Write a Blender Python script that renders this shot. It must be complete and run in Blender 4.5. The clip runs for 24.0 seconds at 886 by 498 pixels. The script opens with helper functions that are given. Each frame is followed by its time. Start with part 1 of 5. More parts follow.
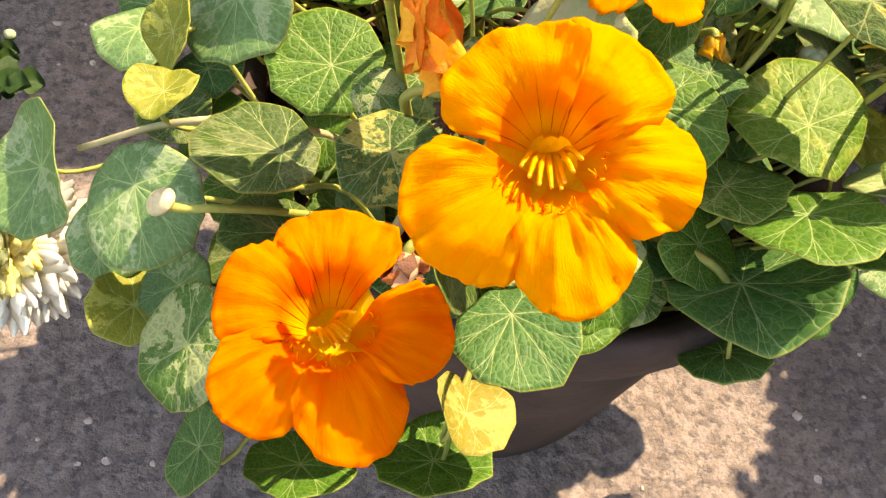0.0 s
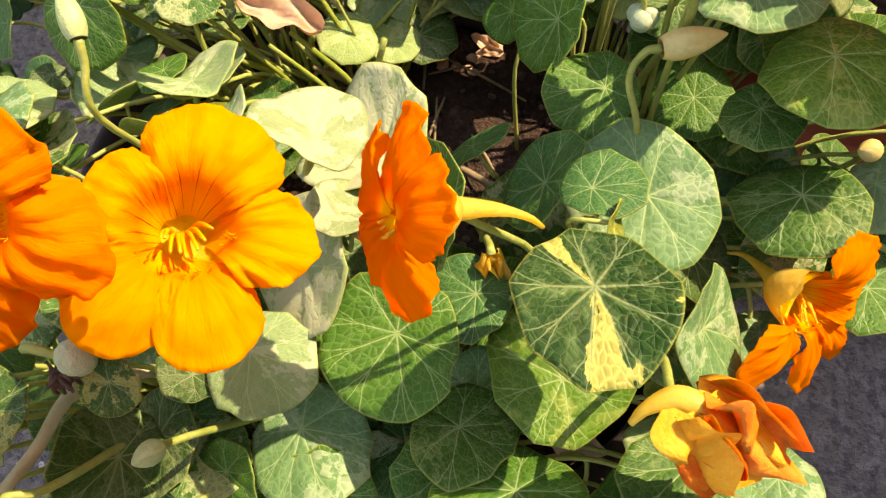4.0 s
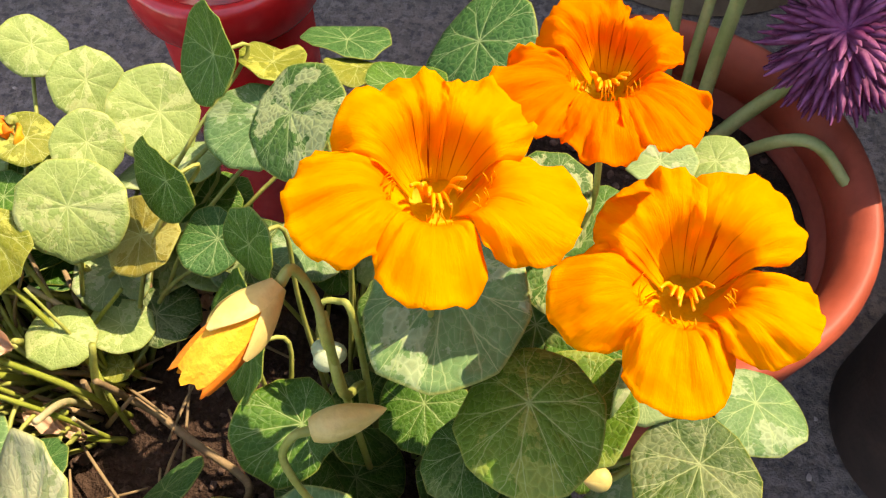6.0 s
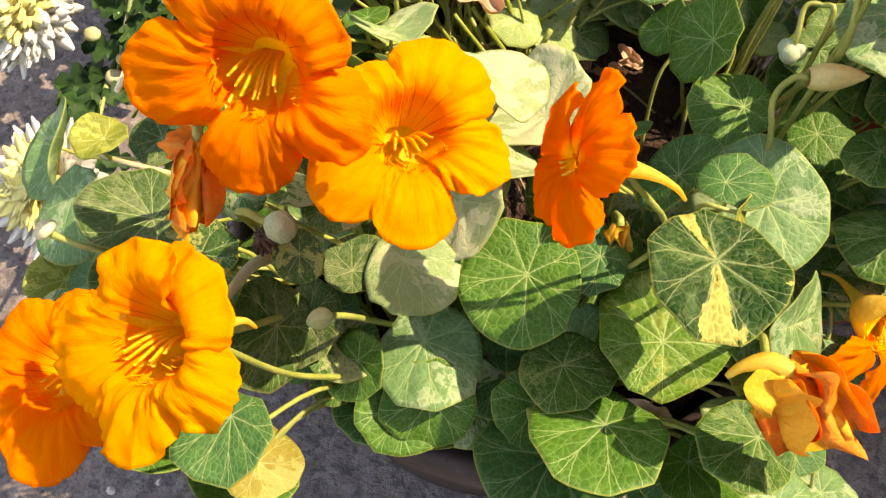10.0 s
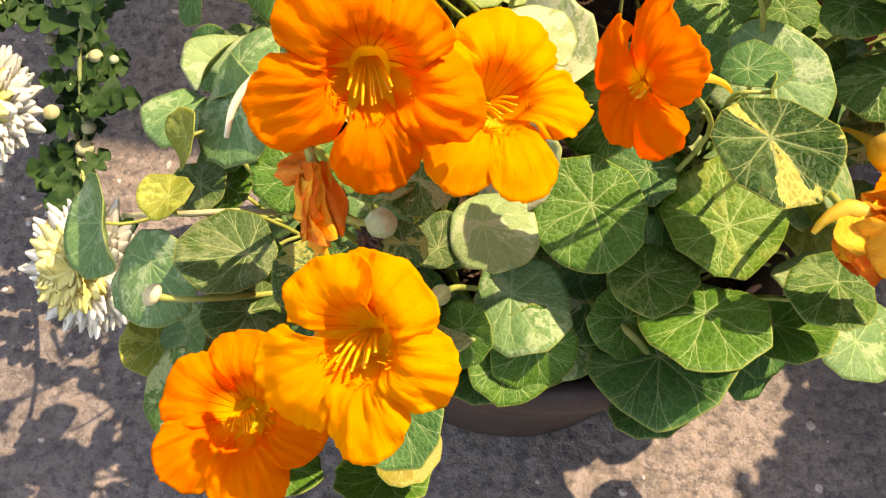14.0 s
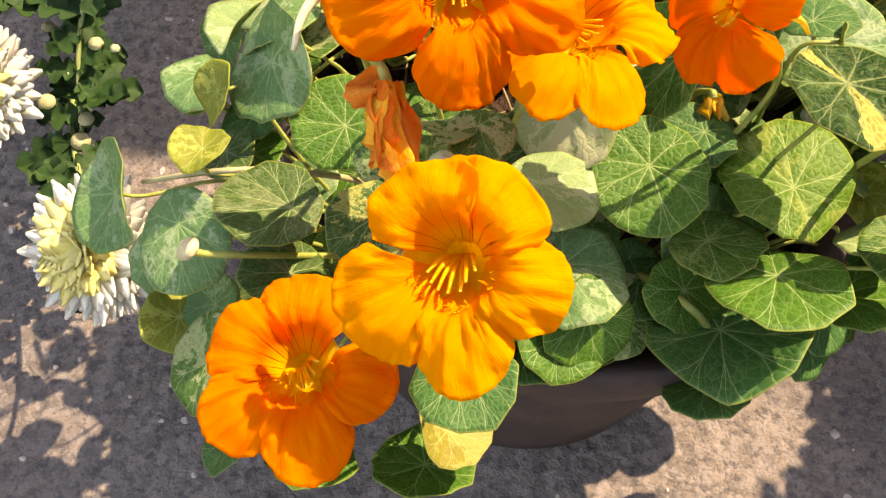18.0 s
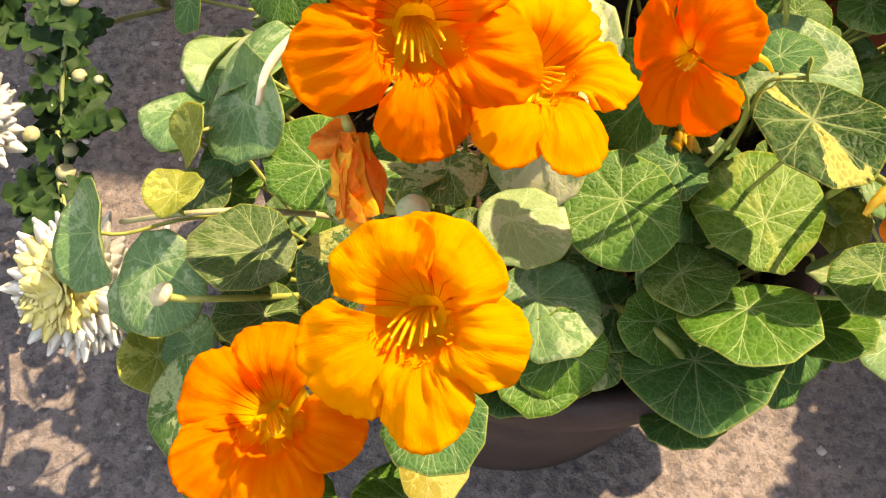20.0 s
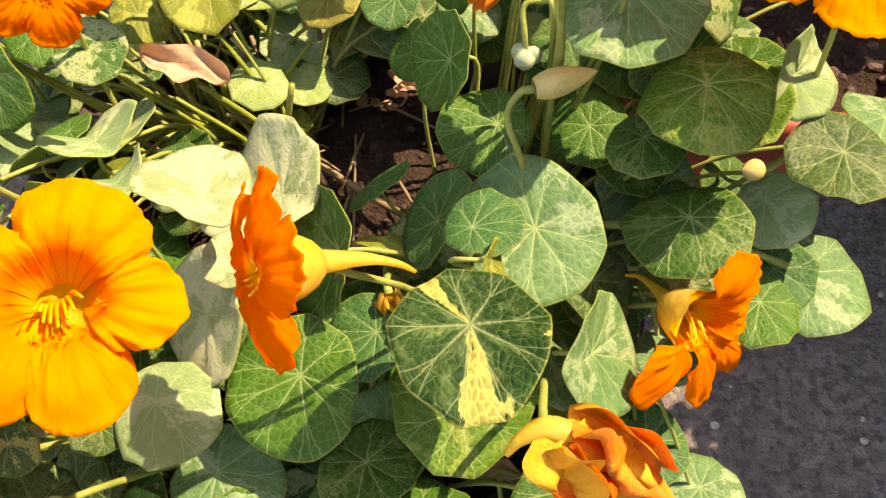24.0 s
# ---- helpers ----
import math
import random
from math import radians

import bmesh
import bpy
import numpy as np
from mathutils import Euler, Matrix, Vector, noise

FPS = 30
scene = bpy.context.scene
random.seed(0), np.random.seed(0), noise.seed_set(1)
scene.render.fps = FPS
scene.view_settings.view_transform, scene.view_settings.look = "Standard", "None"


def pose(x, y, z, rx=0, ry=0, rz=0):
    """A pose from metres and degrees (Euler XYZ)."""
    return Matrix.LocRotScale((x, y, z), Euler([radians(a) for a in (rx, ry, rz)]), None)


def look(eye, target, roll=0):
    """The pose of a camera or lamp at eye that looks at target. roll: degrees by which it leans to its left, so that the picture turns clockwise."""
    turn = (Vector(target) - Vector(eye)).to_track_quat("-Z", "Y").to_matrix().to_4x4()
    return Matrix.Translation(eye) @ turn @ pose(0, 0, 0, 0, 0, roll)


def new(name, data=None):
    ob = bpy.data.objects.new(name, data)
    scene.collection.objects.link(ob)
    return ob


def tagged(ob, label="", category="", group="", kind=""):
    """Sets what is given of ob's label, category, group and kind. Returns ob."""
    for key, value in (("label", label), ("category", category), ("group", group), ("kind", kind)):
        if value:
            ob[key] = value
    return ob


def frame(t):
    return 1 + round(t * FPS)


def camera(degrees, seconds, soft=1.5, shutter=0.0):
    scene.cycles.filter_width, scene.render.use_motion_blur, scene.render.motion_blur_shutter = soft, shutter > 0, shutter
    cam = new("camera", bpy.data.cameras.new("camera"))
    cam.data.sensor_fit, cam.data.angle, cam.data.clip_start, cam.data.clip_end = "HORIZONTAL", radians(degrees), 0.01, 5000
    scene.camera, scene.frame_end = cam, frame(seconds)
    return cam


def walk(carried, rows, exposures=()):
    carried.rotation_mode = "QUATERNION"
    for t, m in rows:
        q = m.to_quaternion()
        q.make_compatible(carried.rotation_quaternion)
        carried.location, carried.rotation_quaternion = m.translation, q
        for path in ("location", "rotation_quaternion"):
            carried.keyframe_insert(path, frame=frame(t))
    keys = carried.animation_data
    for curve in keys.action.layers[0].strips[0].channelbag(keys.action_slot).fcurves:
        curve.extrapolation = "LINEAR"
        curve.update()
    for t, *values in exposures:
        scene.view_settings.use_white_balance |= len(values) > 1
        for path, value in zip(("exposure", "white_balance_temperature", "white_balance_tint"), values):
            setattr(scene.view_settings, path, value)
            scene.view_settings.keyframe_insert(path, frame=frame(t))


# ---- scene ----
cam = camera(56.6, 24.0, soft=1.25)
METRES, EYE, TILT, LEAN, TURN = 1.05, 0.47, -58.0, -8.0, 0.0
PATH = [
    (0, (0.005, 0.012, 0.477), (0.258, 1.06, -1.207), 15.4),
    (0.5, (0.011, 0.01, 0.477), (0.242, 1.044, -1.22), 15.0),
    (1, (0.014, 0.019, 0.479), (0.243, 1.072, -1.206), 14.2),
    (1.5, (0.015, 0.019, 0.479), (0.237, 1.083, -1.2), 13.7),
    (3.5, (0.124, 0.116, 0.527), (0.0, 0.96, -1.282), 3.2),
    (4, (0.151, 0.129, 0.526), (-0.022, 0.941, -1.293), 1.3),
    (4.5, (0.179, 0.154, 0.521), (0.003, 0.964, -1.299), 1.1),
    (5, (0.194, 0.191, 0.535), (0.021, 1.059, -1.258), 1.2),
    (5.5, (0.207, 0.233, 0.545), (0.025, 1.19, -1.201), 0.6),
    (6, (0.228, 0.251, 0.541), (0.093, 1.198, -1.215), 1.3),
    (6.5, (0.24, 0.261, 0.545), (0.11, 1.2, -1.216), 1.0),
    (7, (0.24, 0.255, 0.552), (0.077, 1.177, -1.216), -0.3),
    (7.5, (0.225, 0.226, 0.559), (-0.057, 1.193, -1.169), 2.5),
    (8, (0.212, 0.169, 0.572), (-0.202, 1.137, -1.129), 6.2),
    (8.5, (0.191, 0.136, 0.577), (-0.252, 1.047, -1.148), 4.4),
    (9, (0.159, 0.106, 0.564), (-0.212, 0.981, -1.196), 6.2),
    (9.5, (0.134, 0.085, 0.559), (-0.195, 0.911, -1.233), 6.7),
    (10, (0.132, 0.078, 0.555), (-0.165, 0.88, -1.253), 5.8),
    (10.5, (0.116, 0.064, 0.557), (-0.123, 0.85, -1.267), 4.0),
    (12.5, (0.093, 0.048, 0.559), (-0.029, 0.845, -1.271), 2.3),
    (13, (0.085, 0.051, 0.555), (-0.002, 0.859, -1.272), 3.2),
    (13.5, (0.079, 0.043, 0.562), (-0.022, 0.848, -1.266), 1.8),
    (14, (0.075, 0.047, 0.569), (-0.02, 0.86, -1.256), 1.2),
    (14.5, (0.075, 0.072, 0.576), (-0.013, 0.931, -1.228), 0.6),
    (15, (0.079, 0.094, 0.572), (-0.018, 1.01, -1.203), 0.8),
    (15.5, (0.083, 0.096, 0.567), (-0.016, 1.001, -1.213), 1.8),
    (16, (0.083, 0.093, 0.555), (-0.005, 0.972, -1.24), 3.1),
    (16.5, (0.071, 0.078, 0.552), (0.018, 0.958, -1.242), 4.1),
    (17, (0.053, 0.047, 0.546), (0.016, 0.94, -1.243), 4.8),
    (17.5, (0.043, 0.021, 0.533), (0.013, 0.942, -1.243), 5.5),
    (19.5, (0.05, 0.023, 0.53), (0.051, 0.977, -1.228), 6.0),
    (20, (0.052, 0.031, 0.54), (0.033, 0.984, -1.218), 5.2),
    (20.5, (0.076, 0.056, 0.541), (-0.032, 0.981, -1.229), 1.6),
    (21, (0.086, 0.08, 0.55), (-0.036, 0.981, -1.232), 1.4),
    (21.5, (0.091, 0.081, 0.545), (-0.098, 0.969, -1.237), -2.0),
    (22, (0.097, 0.082, 0.545), (-0.062, 0.965, -1.242), -0.0),
    (22.5, (0.107, 0.086, 0.544), (-0.058, 0.965, -1.244), -0.6),
    (23, (0.129, 0.108, 0.542), (-0.012, 0.98, -1.252), 1.0),
    (23.5, (0.163, 0.127, 0.542), (0.001, 0.976, -1.261), -0.6),
    (24, (0.182, 0.14, 0.54), (0.03, 0.981, -1.268), -0.4),
]
walk(cam, [(t, look(eye, target, roll)) for t, eye, target, roll in PATH], exposures=[(0.0, 2.35, 9650, 20), (3.0, 2.09, 9000, 20), (8.0, 2.03, 8350, 20), (12.0, 2.09, 9350, 20), (15.0, 2.05, 9350, 20), (20.0, 2.13, 9550, 20), (22.0, 2.03, 9200, 20), (24.0, 2.05, 9050, 20)])

# ---- world, sun ----
SUN_ELEV, SUN_AZ = 54.0, 48.0          # degrees; azimuth from +y towards +x
sun_from = Vector((math.sin(radians(SUN_AZ)) * math.cos(radians(SUN_ELEV)), math.cos(radians(SUN_AZ)) * math.cos(radians(SUN_ELEV)), math.sin(radians(SUN_ELEV))))
world = bpy.data.worlds.new("sky")
scene.world = world
world.use_nodes = True
wn, wl = world.node_tree.nodes, world.node_tree.links
sky = wn.new("ShaderNodeTexSky")
sky.sky_type, sky.sun_disc = "NISHITA", False
sky.sun_elevation, sky.sun_rotation = radians(SUN_ELEV), radians(SUN_AZ)
wn["Background"].inputs["Strength"].default_value = 0.15
wl.new(sky.outputs["Color"], wn["Background"].inputs["Color"])
sun = new("sun", bpy.data.lights.new("sun", "SUN"))
sun.data.energy, sun.data.angle, sun.data.color = 2.55, radians(0.5), (1.0, 0.93, 0.80)
sun.matrix_world = look(sun_from * 3, (0, 0, 0))


# ---- materials ----
def graph(name):
    m = bpy.data.materials.new(name)
    m.use_nodes = True
    nodes, links = m.node_tree.nodes, m.node_tree.links
    nodes.clear()

    def add(kind, **kw):
        n = nodes.new("ShaderNode" + kind)
        for k, v in kw.items():
            if k in ("op",):
                n.operation = v
            elif k == "blend":
                n.blend_type = v
            elif k == "clamp":
                n.use_clamp = v
            elif k == "dims":
                n.noise_dimensions = v
            elif k == "feature":
                n.feature = v
        return n

    def put(sock, v):
        if hasattr(v, "is_output"):
            links.new(v, sock)
        else:
            sock.default_value = v
    return m, add, put, links


def kit(name):
    """Small helpers that chain nodes of one material."""
    m, add, put, links = graph(name)

    def maths(op, a, b=0.0, c=None, clamp=False):
        n = add("Math", op=op, clamp=clamp)
        put(n.inputs[0], a)
        put(n.inputs[1], b)
        if c is not None:
            put(n.inputs[2], c)
        return n.outputs[0]

    def mix(f, a, b, blend="MIX"):
        n = add("MixRGB", blend=blend)
        put(n.inputs[0], f)
        put(n.inputs[1], a)
        put(n.inputs[2], b)
        return n.outputs[0]

    def noise_at(vec, scale, detail=3.0, rough=0.55):
        n = add("TexNoise")
        put(n.inputs["Vector"], vec)
        n.inputs["Scale"].default_value, n.inputs["Detail"].default_value, n.inputs["Roughness"].default_value = scale, detail, rough
        return n.outputs["Fac"]

    def ramp(v, lo, hi, a=0.0, b=1.0):
        n = add("MapRange")
        put(n.inputs[0], v)
        n.inputs[1].default_value, n.inputs[2].default_value, n.inputs[3].default_value, n.inputs[4].default_value = lo, hi, a, b
        return n.outputs[0]

    def bump(h, strength, dist):
        n = add("Bump")
        n.inputs["Strength"].default_value, n.inputs["Distance"].default_value = strength, dist
        put(n.inputs["Height"], h)
        return n.outputs["Normal"]

    def finish(color, rough=0.5, normal=None, metal=0.0, thin=None, thin_share=0.0, spec=0.5, coat=0.0):
        p = add("BsdfPrincipled")
        put(p.inputs["Base Color"], color)
        put(p.inputs["Roughness"], rough)
        p.inputs["Metallic"].default_value = metal
        p.inputs["Specular IOR Level"].default_value = spec
        p.inputs["Coat Weight"].default_value = coat
        if normal is not None:
            put(p.inputs["Normal"], normal)
        last = p.outputs[0]
        if thin is not None:
            tr = add("BsdfTranslucent")
            put(tr.inputs["Color"], thin)
            if normal is not None:
                put(tr.inputs["Normal"], normal)
            mx = add("MixShader")
            mx.inputs[0].default_value = thin_share
            put(mx.inputs[1], last)
            put(mx.inputs[2], tr.outputs[0])
            last = mx.outputs[0]
        out = add("OutputMaterial")
        links.new(last, out.inputs["Surface"])
        return m
    return add, put, maths, mix, noise_at, ramp, bump, finish


def rgb(r, g, b):
    return (r, g, b, 1.0)


def obj_coord(add):
    return add("TexCoord").outputs["Object"]


LEAF_LOOK = {  # blade colour, second colour, patch colour, share of patches, gloss roughness
    "g": ((0.038, 0.134, 0.012), (0.072, 0.193, 0.017), (0.30, 0.38, 0.14), 0.0, 0.44),
    "d": ((0.029, 0.101, 0.010), (0.055, 0.150, 0.013), (0.15, 0.24, 0.06), 0.08, 0.44),
    "t": ((0.030, 0.123, 0.029), (0.058, 0.177, 0.040), (0.25, 0.36, 0.18), 0.0, 0.46),
    # b, p: glaucous blades, paled further to put a sunlit look into the colour
    "b": ((0.092, 0.213, 0.074), (0.143, 0.282, 0.096), (0.34, 0.45, 0.24), 0.05, 0.48),
    "p": ((0.215, 0.335, 0.130), (0.285, 0.400, 0.160), (0.47, 0.53, 0.29), 0.06, 0.50),
    "l": ((0.215, 0.325, 0.090), (0.300, 0.400, 0.120), (0.42, 0.49, 0.20), 0.05, 0.50),
    "y": ((0.160, 0.200, 0.018), (0.235, 0.250, 0.026), (0.42, 0.44, 0.08), 0.05, 0.50),
    "m": ((0.036, 0.088, 0.016), (0.060, 0.122, 0.024), (0.15, 0.20, 0.08), 0.14, 0.46),
    "v": ((0.036, 0.122, 0.020), (0.068, 0.174, 0.030), (0.40, 0.46, 0.21), 0.20, 0.44),
    "w": ((0.022, 0.080, 0.010), (0.045, 0.120, 0.018), (0.42, 0.42, 0.10), 0.15, 0.44),
    "V": ((0.008, 0.044, 0.008), (0.020, 0.072, 0.011), (0.60, 0.54, 0.13), 0.22, 0.38),
    # n: the yellow-green of a blade lit through, put into its colour
    "n": ((0.078, 0.185, 0.013), (0.118, 0.241, 0.020), (0.26, 0.34, 0.06), 0.04, 0.44),
    "P": ((0.320, 0.385, 0.180), (0.240, 0.320, 0.130), (0.54, 0.55, 0.32), 0.30, 0.54),
    "Y": ((0.230, 0.200, 0.032), (0.280, 0.235, 0.030), (0.38, 0.36, 0.10), 0.20, 0.52),
}


def leaf_material(style, under=False):
    c1, c2, c3, share, rough = LEAF_LOOK[style]
    add, put, maths, mix, noise_at, ramp, bump, finish = kit("leaf_under_" + style if under else "leaf_" + style)
    uv = add("UVMap").outputs[0]
    sep = add("SeparateXYZ")
    put(sep.inputs[0], uv)
    x, y = sep.outputs[0], sep.outputs[1]
    ang = maths("ARCTAN2", y, x)
    rad = maths("SQRT", maths("ADD", maths("MULTIPLY", x, x), maths("MULTIPLY", y, y)))
    rnd = add("ObjectInfo").outputs["Random"]
    shift = add("CombineXYZ")
    put(shift.inputs[0], maths("MULTIPLY", rnd, 37.0))
    put(shift.inputs[1], maths("MULTIPLY", rnd, 91.0))
    vec = add("VectorMath", op="ADD")
    put(vec.inputs[0], uv)
    put(vec.inputs[1], shift.outputs[0])
    vec = vec.outputs[0]
    wob = maths("MULTIPLY", maths("SUBTRACT", noise_at(vec, 1.6, 2.0), 0.5), 0.10)
    kink = maths("MULTIPLY", maths("SUBTRACT", noise_at(vec, 9.0, 1.0), 0.5), 0.05)
    ang2 = maths("ADD", ang, maths("ADD", wob, kink))
    # offset from the nearest of nine main veins, as a share of the sector, and its width on the blade
    turn = maths("MULTIPLY", ang2, 9 / (2 * math.pi))
    off = maths("SUBTRACT", maths("FRACT", maths("ADD", turn, 20.5)), 0.5)
    aoff = maths("ABSOLUTE", off)
    span = maths("MULTIPLY", rad, 0.70)

    def line(d, width, soft):
        return ramp(maths("MULTIPLY", d, span), width, width + soft, 1.0, 0.0)
    thick = maths("SUBTRACT", 1.0, maths("MULTIPLY", rad, 0.65))
    if style == "V":
        thick = maths("MULTIPLY", thick, maths("ADD", 0.7, maths("MULTIPLY", noise_at(vec, 2.0, 1.0), 1.6)))
    v1 = ramp(maths("DIVIDE", maths("MULTIPLY", aoff, span), thick), 0.007, 0.016, 1.0, 0.0)
    # forks half way out, side veins nearer in, each to both sides
    fk = maths("ABSOLUTE", maths("SUBTRACT", aoff, maths("MULTIPLY", maths("SUBTRACT", rad, 0.50), 0.52)))
    v2 = maths("MULTIPLY", line(fk, 0.004, 0.008), ramp(rad, 0.48, 0.54, 0.0, 0.85))
    sd = maths("ABSOLUTE", maths("SUBTRACT", aoff, maths("MULTIPLY", maths("SUBTRACT", rad, 0.27), 1.25)))
    v2b = maths("MULTIPLY", line(sd, 0.003, 0.007), maths("MULTIPLY", ramp(rad, 0.27, 0.33, 0.0, 0.34), ramp(rad, 0.80, 0.66)))
    cells = add("TexVoronoi", feature="DISTANCE_TO_EDGE")
    put(cells.inputs["Vector"], vec)
    cells.inputs["Scale"].default_value = 8.5
    v3 = maths("MULTIPLY", ramp(cells.outputs["Distance"], 0.006, 0.035, 0.36, 0.0), ramp(rad, 0.15, 0.4))
    net = add("TexVoronoi", feature="DISTANCE_TO_EDGE")
    put(net.inputs["Vector"], vec)
    net.inputs["Scale"].default_value = 24.0
    v4 = ramp(net.outputs["Distance"], 0.0, 0.10, 0.08, 0.0)
    veins = maths("MAXIMUM", maths("MAXIMUM", v1, maths("MAXIMUM", v2, v2b)), maths("MAXIMUM", v3, v4))
    eye = ramp(rad, 0.015, 0.070, 1.0, 0.0)
    veins = maths("MAXIMUM", veins, eye)
    tone = ramp(noise_at(vec, 2.3, 5.0, 0.65), 0.35, 0.65)
    col = mix(tone, rgb(*c1), rgb(*c2))
    if share > 0:
        n = noise_at(vec, 2.9, 4.0, 0.60)
        if style == "V":
            # streaks that run out from the middle: long along the radius, short across it
            ray = add("CombineXYZ")
            put(ray.inputs[0], maths("MULTIPLY", maths("COSINE", ang2), 3.4))
            put(ray.inputs[1], maths("MULTIPLY", maths("SINE", ang2), 3.4))
            put(ray.inputs[2], maths("MULTIPLY", rad, 2.6))
            streak = noise_at(ray.outputs[0], 1.0, 4.0, 0.62)
            n = maths("ADD", maths("MULTIPLY", n, 0.45), maths("MULTIPLY", streak, 0.55))
            low = maths("MULTIPLY", ramp(maths("COSINE", maths("SUBTRACT", ang, 1.72)), 0.86, 0.97), ramp(rad, 0.04, 0.45, 0.75, 1.0))
            high = maths("MULTIPLY", ramp(maths("COSINE", maths("SUBTRACT", ang, -0.98)), 0.970, 0.990), ramp(rad, 0.05, 0.55, 0.7, 1.0))
            sect = maths("SUBTRACT", maths("MULTIPLY", maths("MAXIMUM", low, high), 0.22), 0.14)
            wash = maths("MULTIPLY", ramp(streak, 0.50, 0.60), ramp(rad, 0.95, 0.55, 0.3, 1.0))
            col = mix(maths("MULTIPLY", wash, 0.42), col, rgb(0.20, 0.32, 0.11))
        else:
            sect = maths("MULTIPLY", maths("SINE", maths("ADD", maths("MULTIPLY", ang, 2.0), maths("MULTIPLY", rnd, 60.0))), 0.10)
        patch = ramp(maths("ADD", n, sect), 0.60 - share * 0.50, 0.615 - share * 0.50)
        col = mix(maths("MULTIPLY", patch, 0.88), col, rgb(*c3))
        grey = ramp(noise_at(vec, 4.0, 4.0, 0.6), 0.56, 0.58)
        col = mix(maths("MULTIPLY", grey, 0.10 if style == "V" else 0.25), col, rgb(*[0.55 * a + 0.45 * b + 0.03 for a, b in zip(c2, c3)]))
    fleck = ramp(noise_at(vec, 34.0, 4.0, 0.7), 0.42, 0.68)
    col = mix(maths("MULTIPLY", fleck, 0.04 if style in "lpPyYV" else 0.09), col, rgb(*[min(1, c * 1.6) for c in c2]))
    pit = ramp(noise_at(vec, 15.0, 4.0, 0.7), 0.52, 0.66)
    col = mix(maths("MULTIPLY", pit, 0.05 if style in "lpPyY" else 0.12), col, rgb(*[c * 0.60 for c in c1]))
    pale = tuple(0.55 * c + k for c, k in zip(c2, (0.30, 0.345, 0.155)))
    dome = ramp(cells.outputs["Distance"], 0.03, 0.22)
    col = mix(maths("MULTIPLY", dome, 0.10 if style in "lpPyY" else 0.34), col, rgb(*[c * 0.62 for c in c1]))
    halo = maths("MULTIPLY", line(aoff, 0.0, 0.055), ramp(rad, 0.06, 0.62, 1.0, 0.0))
    col = mix(maths("MULTIPLY", halo, 0.34 if style == "V" else 0.22), col, rgb(*pale))
    col = mix(maths("MULTIPLY", veins, 0.58 if style == "V" else 0.72), col, rgb(*pale))
    rim = ramp(rad, 0.970, 0.992)
    col = mix(maths("MULTIPLY", rim, 0.50), col, rgb(0.40, 0.42, 0.09))
    if under:
        col = mix(0.40, col, rgb(0.25, 0.34, 0.15))
    hgt = maths("ADD", maths("SUBTRACT", maths("MULTIPLY", ramp(cells.outputs["Distance"], 0.0, 0.26), 1.1), maths("MULTIPLY", v1, 0.6)), maths("MULTIPLY", fleck, 0.15))
    nrm = bump(hgt, 0.40 if style == "V" else (0.18 if style in "lpPyYb" else 0.27), 0.0010)
    thin = mix(0.55 if style in "lpPyYb" else 0.34, col, rgb(0.27, 0.42, 0.01), "MIX")
    r = maths("ADD", rough, maths("MULTIPLY", noise_at(vec, 7.0, 3.0), 0.16))
    return finish(col, 0.66 if under else r, nrm, thin=thin, thin_share=0.34, spec=(0.12 if style == "V" else 0.26) if not under else 0.12)


PETAL_LOOK = {"amber": ((0.97, 0.37, 0.001), (0.98, 0.45, 0.001)), "orange": ((0.96, 0.235, 0.001), (0.97, 0.33, 0.001)), "red": ((0.98, 0.205, 0.001), (0.98, 0.285, 0.001))}


